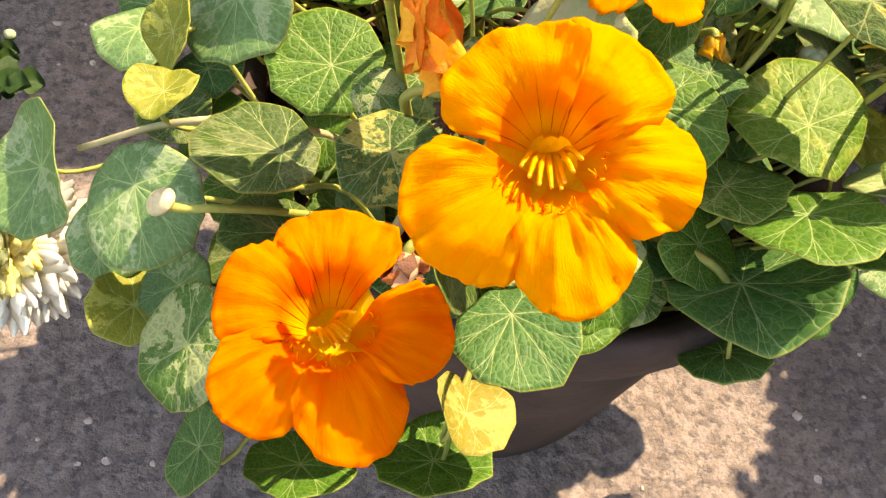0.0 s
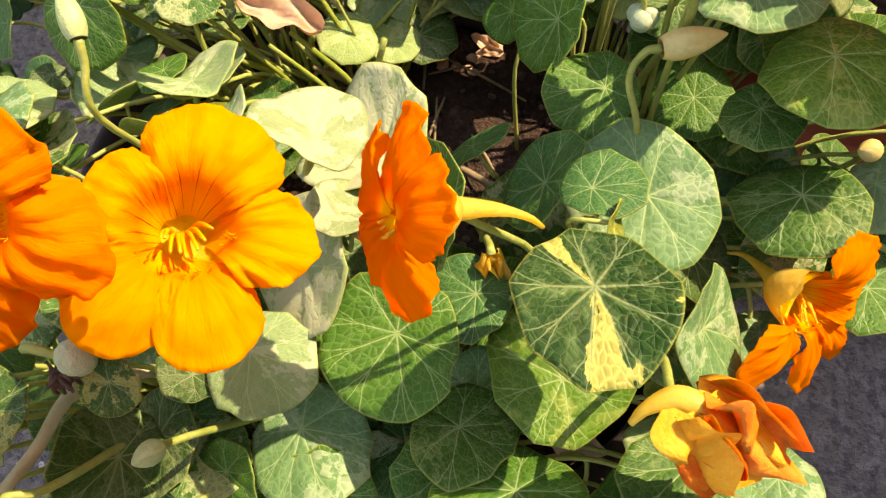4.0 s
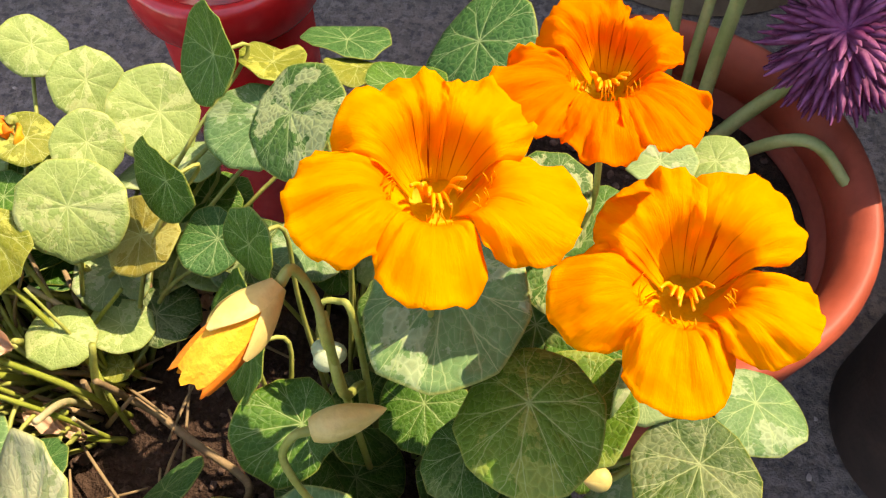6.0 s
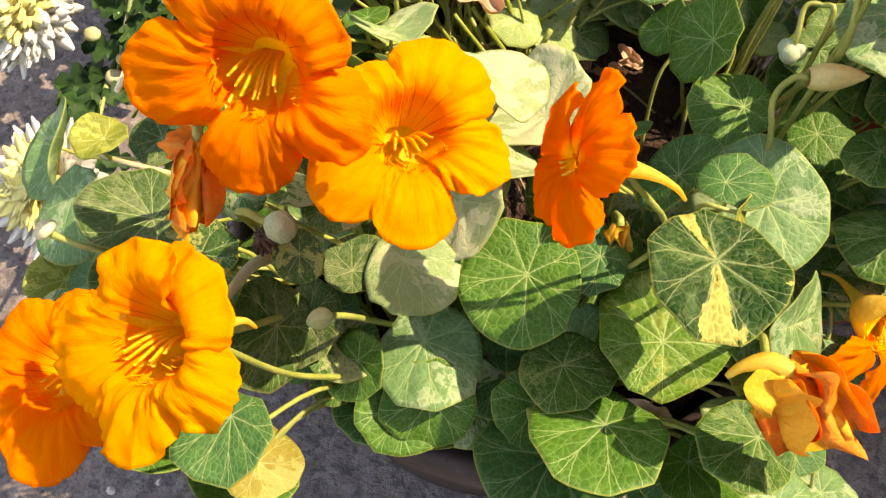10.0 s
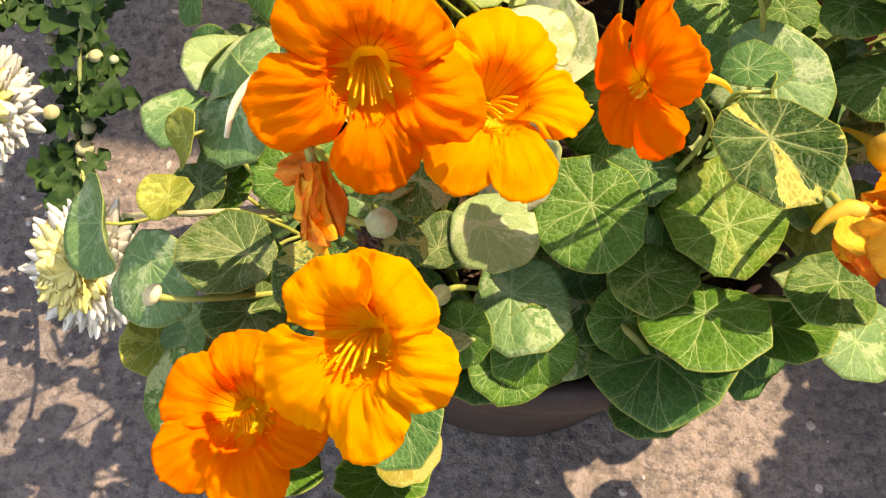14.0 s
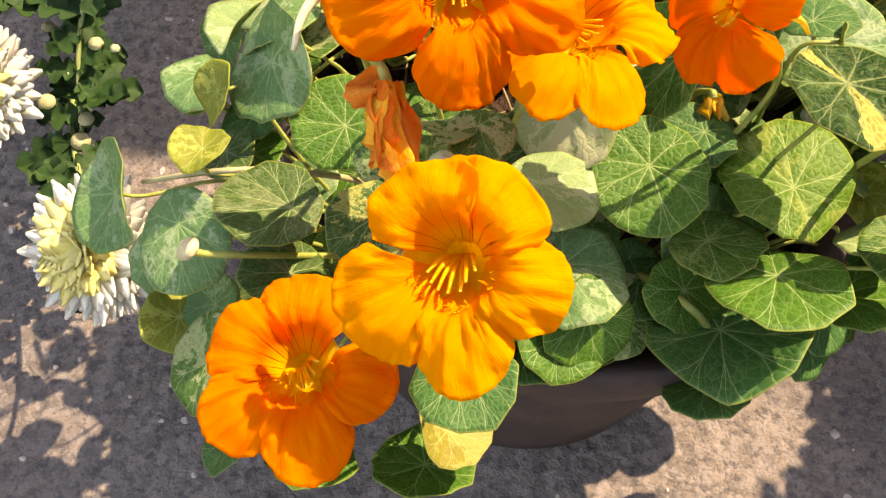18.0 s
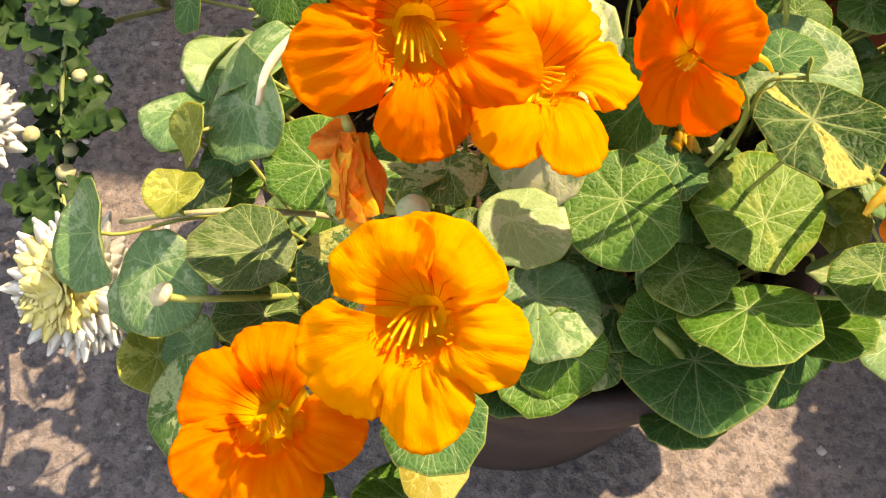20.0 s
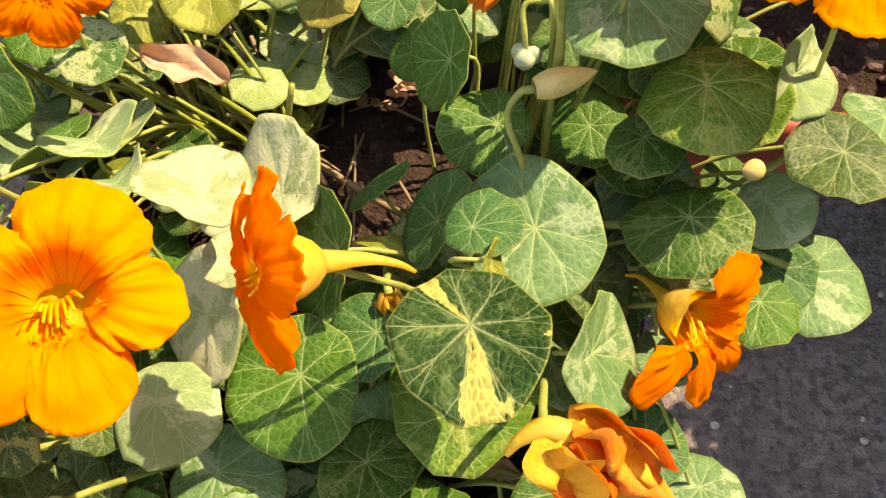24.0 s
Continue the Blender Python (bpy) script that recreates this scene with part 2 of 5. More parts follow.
def petal_material(tint, lined):
    c1, c2 = PETAL_LOOK[tint]
    add, put, maths, mix, noise_at, ramp, bump, finish = kit(("lined_petal_" if lined else "petal_") + tint)
    uv = add("UVMap").outputs[0]
    sep = add("SeparateXYZ")
    put(sep.inputs[0], uv)
    w, s = sep.outputs[0], sep.outputs[1]
    rnd = add("ObjectInfo").outputs["Random"]
    co = add("CombineXYZ")
    put(co.inputs[0], maths("ADD", maths("MULTIPLY", w, 6.0), maths("MULTIPLY", rnd, 50.0)))
    put(co.inputs[1], maths("MULTIPLY", s, 1.1))
    streak = noise_at(co.outputs[0], 1.3, 4.0, 0.6)
    fine = noise_at(co.outputs[0], 5.0, 4.0, 0.65)
    col = mix(ramp(streak, 0.3, 0.7), rgb(*c1), rgb(*c2))
    col = mix(maths("MULTIPLY", ramp(fine, 0.55, 0.72), 0.16), col, rgb(c1[0] * 0.92, c1[1] * 0.62, 0.001))
    # deeper orange round the mouth, golden down the claw
    col = mix(maths("MULTIPLY", ramp(s, 0.60, 0.26, 0.0, 0.45), ramp(s, 0.10, 0.24)), col, rgb(0.93, c1[1] * 0.66, 0.001))
    col = mix(ramp(s, 0.26, 0.08), col, rgb(0.97, 0.62, 0.015))
    if lined:
        stripe = maths("ABSOLUTE", maths("SINE", maths("ADD", maths("MULTIPLY", w, 9.0), maths("MULTIPLY", streak, 2.0))))
        near = maths("MULTIPLY", ramp(maths("ADD", s, maths("MULTIPLY", streak, 0.20)), 0.58, 0.36), ramp(s, 0.0, 0.05))
        line = maths("MULTIPLY", ramp(stripe, 0.15, 0.07), near)
        col = mix(maths("MULTIPLY", line, 0.95), col, rgb(0.34, 0.006, 0.002))
    cr = add("CombineXYZ")
    put(cr.inputs[0], maths("ADD", maths("MULTIPLY", w, 2.2), maths("MULTIPLY", rnd, 70.0)))
    put(cr.inputs[1], maths("MULTIPLY", s, 3.0))
    crumple = noise_at(cr.outputs[0], 2.4, 3.0, 0.55)
    h = maths("ADD", maths("ADD", maths("MULTIPLY", streak, 1.0), maths("MULTIPLY", fine, 0.45)), maths("MULTIPLY", crumple, 0.7))
    nrm = bump(h, 0.42, 0.0014)
    return finish(col, 0.60, nrm, thin=mix(0.45, col, rgb(1.0, c2[1] * 1.05, 0.0)), thin_share=0.58, spec=0.05)


def plain_material(name, c1, c2, scale=60.0, rough=0.55, bump_d=0.0006, thin=0.0, spec=0.4, stretch=None, coat=0.0):
    """Two tones by noise, with a fine grain and relief."""
    add, put, maths, mix, noise_at, ramp, bump, finish = kit(name)
    vec = obj_coord(add)
    rnd = add("ObjectInfo").outputs["Random"]
    mp = add("VectorMath", op="ADD")
    put(mp.inputs[0], vec)
    cx = add("CombineXYZ")
    put(cx.inputs[0], maths("MULTIPLY", rnd, 13.0))
    put(mp.inputs[1], cx.outputs[0])
    v = mp.outputs[0]
    if stretch:
        st = add("VectorMath", op="MULTIPLY")
        put(st.inputs[0], v)
        st.inputs[1].default_value = stretch
        v = st.outputs[0]
    big = ramp(noise_at(v, scale, 4.0), 0.34, 0.66)
    small = noise_at(v, scale * 7, 3.0)
    col = mix(big, rgb(*c1), rgb(*c2))
    col = mix(maths("MULTIPLY", ramp(small, 0.45, 0.7), 0.25), col, rgb(*[c * 0.6 for c in c1]))
    nrm = bump(maths("ADD", small, big), 0.5, bump_d)
    if thin:
        return finish(col, rough, nrm, thin=col, thin_share=thin, spec=spec, coat=coat)
    return finish(col, rough, nrm, spec=spec, coat=coat)


def concrete_material():
    add, put, maths, mix, noise_at, ramp, bump, finish = kit("concrete")
    v = obj_coord(add)
    big = ramp(noise_at(v, 7.0, 6.0, 0.62), 0.34, 0.66)
    mid = ramp(noise_at(v, 95.0, 6.0, 0.66), 0.44, 0.56)
    fine = noise_at(v, 420.0, 3.0, 0.7)
    col = mix(big, rgb(0.180, 0.148, 0.126), rgb(0.285, 0.232, 0.194))
    col = mix(maths("MULTIPLY", mid, 0.46), col, rgb(0.110, 0.098, 0.092))
    chip = ramp(maths("ADD", noise_at(v, 88.0, 5.0, 0.60), maths("MULTIPLY", noise_at(v, 4.0, 2.0), 0.30)), 0.650, 0.720)
    col = mix(maths("MULTIPLY", chip, 0.50), col, rgb(0.34, 0.29, 0.26))
    dark = ramp(noise_at(v, 120.0, 5.0, 0.62), 0.52, 0.60)
    col = mix(maths("MULTIPLY", dark, 0.55), col, rgb(0.055, 0.052, 0.054))
    # broad noise areas darken the colour to stand for deep shade on the floor
    deep_shade = ramp(noise_at(v, 3.2, 4.0, 0.5), 0.50, 0.66)
    col = mix(maths("MULTIPLY", deep_shade, 0.40), col, rgb(0.066, 0.063, 0.066))
    col = mix(maths("MULTIPLY", ramp(fine, 0.52, 0.64), 0.35), col, rgb(0.085, 0.080, 0.080))
    nrm = bump(maths("ADD", maths("MULTIPLY", mid, 0.5), fine), 0.8, 0.0024)
    return finish(col, 0.92, nrm, spec=0.2)


def soil_material():
    add, put, maths, mix, noise_at, ramp, bump, finish = kit("soil")
    v = obj_coord(add)
    big = ramp(noise_at(v, 40.0, 5.0, 0.65), 0.35, 0.65)
    fine = noise_at(v, 320.0, 4.0, 0.7)
    col = mix(big, rgb(0.026, 0.015, 0.010), rgb(0.060, 0.036, 0.024))
    col = mix(maths("MULTIPLY", ramp(fine, 0.5, 0.75), 0.5), col, rgb(0.12, 0.078, 0.055))
    nrm = bump(maths("ADD", big, fine), 0.9, 0.004)
    return finish(col, 0.95, nrm, spec=0.15)


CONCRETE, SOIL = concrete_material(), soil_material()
PEBBLE = plain_material("pebble", (0.40, 0.33, 0.28), (0.58, 0.50, 0.44), 90, 0.85)
CLOD = plain_material("soil_clod", (0.045, 0.026, 0.017), (0.12, 0.072, 0.050), 120, 0.95)
PETIOLE = plain_material("petiole", (0.26, 0.31, 0.06), (0.40, 0.42, 0.11), 80, 0.5, thin=0.2)
LUSH = plain_material("lush_stalk", (0.24, 0.30, 0.035), (0.34, 0.38, 0.07), 80, 0.45, thin=0.25)
STEM = plain_material("stem", (0.30, 0.30, 0.13), (0.46, 0.38, 0.22), 70, 0.6)
STRAW = plain_material("straw", (0.17, 0.115, 0.055), (0.28, 0.20, 0.10), 60, 0.8)
DRY_LEAF = plain_material("dry_leaf", (0.60, 0.38, 0.22), (0.76, 0.56, 0.38), 50, 0.8, thin=0.35)
CALYX = plain_material("calyx", (0.86, 0.60, 0.06), (0.93, 0.74, 0.16), 60, 0.5, thin=0.62)
CALYX_PALE = plain_material("pale_calyx", (0.70, 0.57, 0.18), (0.78, 0.67, 0.28), 60, 0.5, thin=0.38)
SPUR_WHITE = plain_material("white_spur", (0.70, 0.66, 0.40), (0.80, 0.76, 0.52), 60, 0.45, thin=0.2)
STAMEN = plain_material("stamen", (0.93, 0.43, 0.006), (0.95, 0.54, 0.02), 200, 0.6, thin=0.45)
THROAT = plain_material("throat", (0.96, 0.70, 0.040), (0.98, 0.78, 0.080), 120, 0.6, thin=0.66, spec=0.1)
ANTHER = plain_material("anther", (0.85, 0.38, 0.01), (0.90, 0.50, 0.03), 300, 0.8)
BUD_YELLOW = plain_material("yellow_cream_bud", (0.40, 0.39, 0.19), (0.54, 0.52, 0.30), 140, 0.6, thin=0.2)
BUD_GREEN = plain_material("pale_green_bud", (0.38, 0.46, 0.18), (0.48, 0.56, 0.26), 120, 0.5, thin=0.2)
WILTED = plain_material("wilted_petal", (0.80, 0.12, 0.008), (0.90, 0.28, 0.02), 150, 0.7, 0.001, 0.42, 0.2)
FADED = plain_material("faded_petal", (0.85, 0.36, 0.02), (0.92, 0.50, 0.05), 90, 0.6, 0.001, 0.3, 0.2)
POD = plain_material("seed_pod", (0.30, 0.36, 0.19), (0.40, 0.45, 0.26), 120, 0.6, 0.0008)
GREEN_POD = plain_material("green_pod", (0.32, 0.40, 0.22), (0.44, 0.51, 0.32), 120, 0.5, 0.0006, 0.15)
SHRIVELLED = plain_material("shrivelled_petal", (0.34, 0.10, 0.03), (0.56, 0.24, 0.09), 160, 0.8, 0.001, 0.2, 0.2)
HUSK = plain_material("dry_husk", (0.06, 0.03, 0.02), (0.16, 0.08, 0.05), 150, 0.9, 0.001)
BUD_CREAM = plain_material("cream_bud", (0.54, 0.48, 0.26), (0.66, 0.60, 0.36), 120, 0.5, thin=0.2)
TERRACOTTA = plain_material("terracotta_plastic", (0.26, 0.048, 0.024), (0.36, 0.072, 0.036), 30, 0.58, 0.0004, 0.0, 0.3)
BROWN_POT = plain_material("brown_clay", (0.034, 0.022, 0.020), (0.062, 0.040, 0.034), 30, 0.75, 0.0010)
BEIGE_POT = plain_material("beige_clay", (0.30, 0.225, 0.165), (0.42, 0.33, 0.25), 26, 0.85, 0.0010)
RED_POT = plain_material("red_plastic", (0.55, 0.012, 0.014), (0.66, 0.03, 0.03), 22, 0.22, 0.0002, 0.0, 0.5, None, 0.3)
MUM_WHITE = plain_material("cream_ray", (0.82, 0.81, 0.70), (0.88, 0.87, 0.80), 80, 0.6, 0.0003, 0.4)
MUM_YELLOW = plain_material("yellow_disc", (0.78, 0.68, 0.18), (0.84, 0.76, 0.34), 140, 0.6, thin=0.2)
MUM_PURPLE = plain_material("purple_ray", (0.14, 0.014, 0.080), (0.36, 0.11, 0.26), 90, 0.6, thin=0.25)
MUM_LEAF = plain_material("mum_leaf", (0.014, 0.044, 0.010), (0.030, 0.076, 0.016), 60, 0.6, thin=0.2, spec=0.2)
STALK = plain_material("green_stalk", (0.20, 0.27, 0.08), (0.32, 0.36, 0.14), 60, 0.5)
LEAF_TOP = {k: leaf_material(k) for k in LEAF_LOOK}
LEAF_UNDER = {k: leaf_material(k, True) for k in LEAF_LOOK}
PETAL = {(t, f): petal_material(t, f) for t in PETAL_LOOK for f in (False, True)}


# ---- building helpers ----
def mesh_of(name, verts, faces, mats, smooth=True, slots=None, uvs=None):
    me = bpy.data.meshes.new(name)
    me.from_pydata([tuple(v) for v in verts], [], faces)
    for m in (mats if isinstance(mats, (list, tuple)) else [mats]):
        me.materials.append(m)
    if slots is not None:
        me.polygons.foreach_set("material_index", slots)
    if uvs is not None:
        layer = me.uv_layers.new(name="uv")
        idx = np.empty(len(me.loops), dtype=np.int32)
        me.loops.foreach_get("vertex_index", idx)
        layer.data.foreach_set("uv", np.asarray(uvs, dtype=np.float32)[idx].ravel())
    me.polygons.foreach_set("use_smooth", [smooth] * len(me.polygons))
    me.update()
    return me


def part(name, me, parent, label="", m=None):
    ob = new(name, me)
    ob.parent = parent
    if m is not None:
        ob.matrix_basis = m
    if label:
        ob["label"] = label
    return ob


def basis(normal, hint):
    """Rotation whose z is the normal and whose y leans to the hint."""
    z = Vector(normal).normalized()
    y = Vector(hint) - z * Vector(hint).dot(z)
    if y.length < 1e-4:
        y = z.orthogonal()
    y.normalize()
    return Matrix((y.cross(z), y, z)).transposed().to_4x4()


def smooth_line(pts, steps):
    """Points along a Catmull-Rom curve through pts."""
    p = [Vector(q) for q in pts]
    p = [p[0] * 2 - p[1]] + p + [p[-1] * 2 - p[-2]]
    out = []
    for i in range(1, len(p) - 2):
        for k in range(steps):
            t = k / steps
            a, b, c, d = p[i - 1], p[i], p[i + 1], p[i + 2]
            out.append(0.5 * ((2 * b) + (c - a) * t + (2 * a - 5 * b + 4 * c - d) * t * t + (3 * b - a - 3 * c + d) * t ** 3))
    out.append(p[-2])
    return out


def tube(pts, radii, sides=7, steps=5):
    """Verts and faces of a round tube with closed ends; radii run from first to last."""
    line = smooth_line(pts, steps)
    n = len(line)
    verts, faces = [], []
    side = None
    for i, c in enumerate(line):
        d = (line[min(i + 1, n - 1)] - line[max(i - 1, 0)]).normalized()
        side = d.orthogonal().normalized() if side is None else (side - d * side.dot(d)).normalized()
        up = d.cross(side)
        f = i / (n - 1) * (len(radii) - 1)
        k = min(int(f), len(radii) - 2)
        r = radii[k] + (radii[k + 1] - radii[k]) * (f - k)
        for j in range(sides):
            a = 2 * math.pi * j / sides
            verts.append(c + side * (r * math.cos(a)) + up * (r * math.sin(a)))
    for i in range(n - 1):
        for j in range(sides):
            q = (j + 1) % sides
            faces.append((i * sides + j, i * sides + q, (i + 1) * sides + q, (i + 1) * sides + j))
    faces.append(tuple(range(sides - 1, -1, -1)))
    faces.append(tuple((n - 1) * sides + j for j in range(sides)))
    return verts, faces


def join(pieces):
    verts, faces = [], []
    for v, f in pieces:
        k = len(verts)
        verts += list(v)
        faces += [tuple(i + k for i in q) for q in f]
    return verts, faces


def lathe(profile, n=48, wob=0.0):
    """Verts and faces of a profile of (radius, height) turned round z; the profile runs closed."""
    verts, faces = [], []
    m = len(profile)
    for i in range(n):
        a = 2 * math.pi * i / n
        for r, z in profile:
            k = 1 + wob * math.sin(3 * a + r * 40)
            verts.append((r * k * math.cos(a), r * k * math.sin(a), z))
    for i in range(n):
        j = (i + 1) % n
        for k in range(m):
            q = (k + 1) % m
            faces.append((i * m + k, j * m + k, j * m + q, i * m + q))
    return verts, faces


def blob(r, sx, sy, sz, rough, seed, rings=8, seg=12):
    rnd = random.Random(seed)
    off = Vector((rnd.random() * 50, rnd.random() * 50, rnd.random() * 50))
    verts, faces = [], []
    for i in range(rings + 1):
        th = math.pi * i / rings
        for j in range(seg):
            a = 2 * math.pi * j / seg
            d = Vector((math.sin(th) * math.cos(a), math.sin(th) * math.sin(a), math.cos(th)))
            k = r * (1 + rough * noise.noise(d * 1.7 + off))
            verts.append((d.x * k * sx, d.y * k * sy, d.z * k * sz))
    for i in range(rings):
        for j in range(seg):
            q = (j + 1) % seg
            faces.append((i * seg + j, (i + 1) * seg + j, (i + 1) * seg + q, i * seg + q))
    return verts, faces

# ---- setting ----
GROUND_Z = -0.030


def ground_mesh():
    xs = sorted(set([-400, -60, -8, -2] + [round(-1.0 + 0.02 * i, 3) for i in range(101)] + [2, 8, 60, 400]))
    n = len(xs)
    verts = []
    for y in xs:
        for x in xs:
            near = abs(x) <= 1 and abs(y) <= 1
            verts.append((x, y + 0.3, 0.0016 * noise.noise((x * 6, y * 6, 0)) + 0.0009 * noise.noise((x * 25, y * 25, 3)) if near else 0.0))
    faces = [(j * n + i, j * n + i + 1, (j + 1) * n + i + 1, (j + 1) * n + i) for j in range(n - 1) for i in range(n - 1)]
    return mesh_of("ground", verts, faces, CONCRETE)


ground = new("ground", ground_mesh())
ground.location = (0, 0, GROUND_Z)


def wall_east():
    """An unseen wall, added so that its shade lies over the floor beside the pots."""
    x0, x1, y0, y1, z0, z1 = 1.60, 1.75, -5.0, 1.32, GROUND_Z - 0.02, 2.38
    verts = [(x, y, z) for z in (z0, z1) for y in (y0, y1) for x in (x0, x1)]
    faces = [(0, 2, 3, 1), (4, 5, 7, 6), (0, 1, 5, 4), (2, 6, 7, 3), (0, 4, 6, 2), (1, 3, 7, 5)]
    ob = new("wall_east", mesh_of("wall_east", verts, faces, CONCRETE, False))
    return tagged(ob, "unseen plain grey wall added to shade the floor beside the pots", "wall", kind="structure")


def wall_north():
    """An unseen wall behind all the pots, added to block sky and sun there."""
    x0, x1, y0, y1, z0, z1 = -4.0, 1.60, 1.20, 1.32, GROUND_Z - 0.02, 1.68
    verts = [(x, y, z) for z in (z0, z1) for y in (y0, y1) for x in (x0, x1)]
    faces = [(0, 2, 3, 1), (4, 5, 7, 6), (0, 1, 5, 4), (2, 6, 7, 3), (0, 4, 6, 2), (1, 3, 7, 5)]
    ob = new("wall_north", mesh_of("wall_north", verts, faces, CONCRETE, False))
    return tagged(ob, "unseen plain grey wall added to shade the floor behind the pots", "wall", kind="structure")


wall_east()
wall_north()
tagged(ground, "worn grey concrete yard floor with stains and grit", "ground", kind="structure")


def pot(x, y, radius, rim_z, soil_z, mat, soil, label, taper=0.72, lip=0.012):
    """A tapered plant pot with a rolled lip; the earth in it is a thing of its own."""
    base = new("plant_pot")
    base.location = (x, y, GROUND_Z)
    tagged(base, label, "pot", "plant pots")
    h = rim_z - GROUND_Z
    r, b, w = radius, radius * taper, 0.004
    prof = [(0.001, 0.0), (b - 0.006, 0.0), (b, 0.004), (r - lip, h - 0.030), (r - lip - w, h - 0.026), (b - w, 0.008), (0.001, 0.008)]
    part("pot_body", mesh_of("pot_body", *lathe(prof, 64), mat), base)
    rim = [(r - lip - 0.002, h - 0.031), (r - 0.003, h - 0.032), (r - 0.001, h - 0.028), (r, h - 0.005), (r - 0.003, h - 0.0005), (r - 0.006, h), (r - lip + 0.001, h - 0.003), (r - lip - w - 0.0004, h - 0.010), (r - lip - w - 0.0012, h - 0.0265)]
    part("rim", mesh_of("rim", *lathe(rim, 72), mat), base)
    if soil_z is not None:
        k = (soil_z - GROUND_Z) / h
        rs = b + (r - lip - b) * k - w - 0.0012
        verts, faces = [(0, 0, soil_z + 0.004)], []
        rings, seg = 26, 72
        for i in range(1, rings + 1):
            q = rs * i / rings
            for j in range(seg):
                a = 2 * math.pi * j / seg
                px, py = q * math.cos(a), q * math.sin(a)
                edge = 0.0 if i == rings else 1.0
                z = 0.006 * noise.noise((px * 28, py * 28, x * 9)) + 0.004 * noise.noise((px * 90, py * 90, 4))
                verts.append((px, py, soil_z + edge * z))
        faces += [(0, 1 + j, 1 + (j + 1) % seg) for j in range(seg)]
        for i in range(rings - 1):
            for j in range(seg):
                p0, p1 = 1 + i * seg + j, 1 + i * seg + (j + 1) % seg
                faces.append((p0, p0 + seg, p1 + seg, p1))
        low = len(verts)
        verts.append((0, 0, soil_z - 0.02))
        for j in range(seg):
            a = 2 * math.pi * j / seg
            verts.append(((rs - 0.006) * math.cos(a), (rs - 0.006) * math.sin(a), soil_z - 0.02))
        last = 1 + (rings - 1) * seg
        for j in range(seg):
            q = (j + 1) % seg
            faces += [(last + j, low + 1 + j, low + 1 + q, last + q), (low, low + 1 + q, low + 1 + j)]
        earth = new("potting_soil", mesh_of("potting_soil", verts, faces, SOIL))
        earth.location = (x, y, 0)
        tagged(earth, soil, "soil")
    return base


pot(0.098, 0.291, 0.150, 0.200, 0.168, BROWN_POT, "dark brown crumbly earth in the brown pot", "wide brown clay pot full of nasturtiums", 0.80)
pot(0.297, 0.480, 0.105, 0.220, 0.178, TERRACOTTA, "dark damp earth in the terracotta pot", "round terracotta-red plastic pot with a rolled lip", 0.72, 0.012)
pot(0.042, 0.606, 0.060, 0.212, 0.100, RED_POT, "dark earth in the red pot", "glossy bright red plastic pot behind the nasturtiums", 0.8)

pot(0.370, 1.000, 0.185, 0.260, 0.220, BEIGE_POT, "dry pale earth in the beige clay pot", "wide pale beige clay pot standing behind the others", 0.86)


# ---- nasturtiums ----
def plant(x, y, z, label):
    ob = new("nasturtium_plant")
    ob.location = (x, y, z)
    return tagged(ob, label, "plant", "nasturtiums in the brown pot")


plant_F = plant(0.095, 0.215, 0.166, "variegated nasturtium with orange and amber blooms over the pot's edge")
plant_B = plant(0.045, 0.357, 0.166, "sunlit pale green nasturtium with a crowded tuft of stalks")
plant_R = plant(0.185, 0.330, 0.166, "dark green nasturtium with amber blooms and pointed buds")
count = [0]


def line_part(name, pts, radii, mat, parent, world_m, label="", sides=7, steps=5):
    """A tube given in world points, under a parent whose world pose is world_m."""
    inv = world_m.inverted()
    v, f = tube([inv @ Vector(p) for p in pts], radii, sides, steps)
    return part(name, mesh_of(name, v, f, mat), parent, label)


def stalk_way(p, normal, root, rnd, lean=0.62, drop=0.014, low=False):
    """Points of a stalk from under a leaf or flower down to the earth near its root."""
    p, root = Vector(p), Vector(root)
    foot = root.lerp(Vector((p.x, p.y, root.z)), lean) + Vector((rnd.uniform(-0.012, 0.012), rnd.uniform(-0.012, 0.012), 0.0))
    d = Vector((foot.x - 0.098, foot.y - 0.291, 0))
    if d.length > 0.118:
        d *= 0.118 / d.length
        foot = Vector((0.098 + d.x, 0.291 + d.y, foot.z))
    first = p - Vector(normal) * drop
    mid = first.lerp(foot, 0.5) + Vector((rnd.uniform(-0.008, 0.008), rnd.uniform(-0.008, 0.008), 0.010 + 0.12 * (p - foot).length * rnd.random()))
    if low:
        mid.z = min(mid.z, 0.228)
    out = Vector((mid.x - 0.098, mid.y - 0.291, 0))
    if 0.128 < out.length and mid.z < 0.215:
        mid.z = 0.216
    return [p, first, mid, foot]


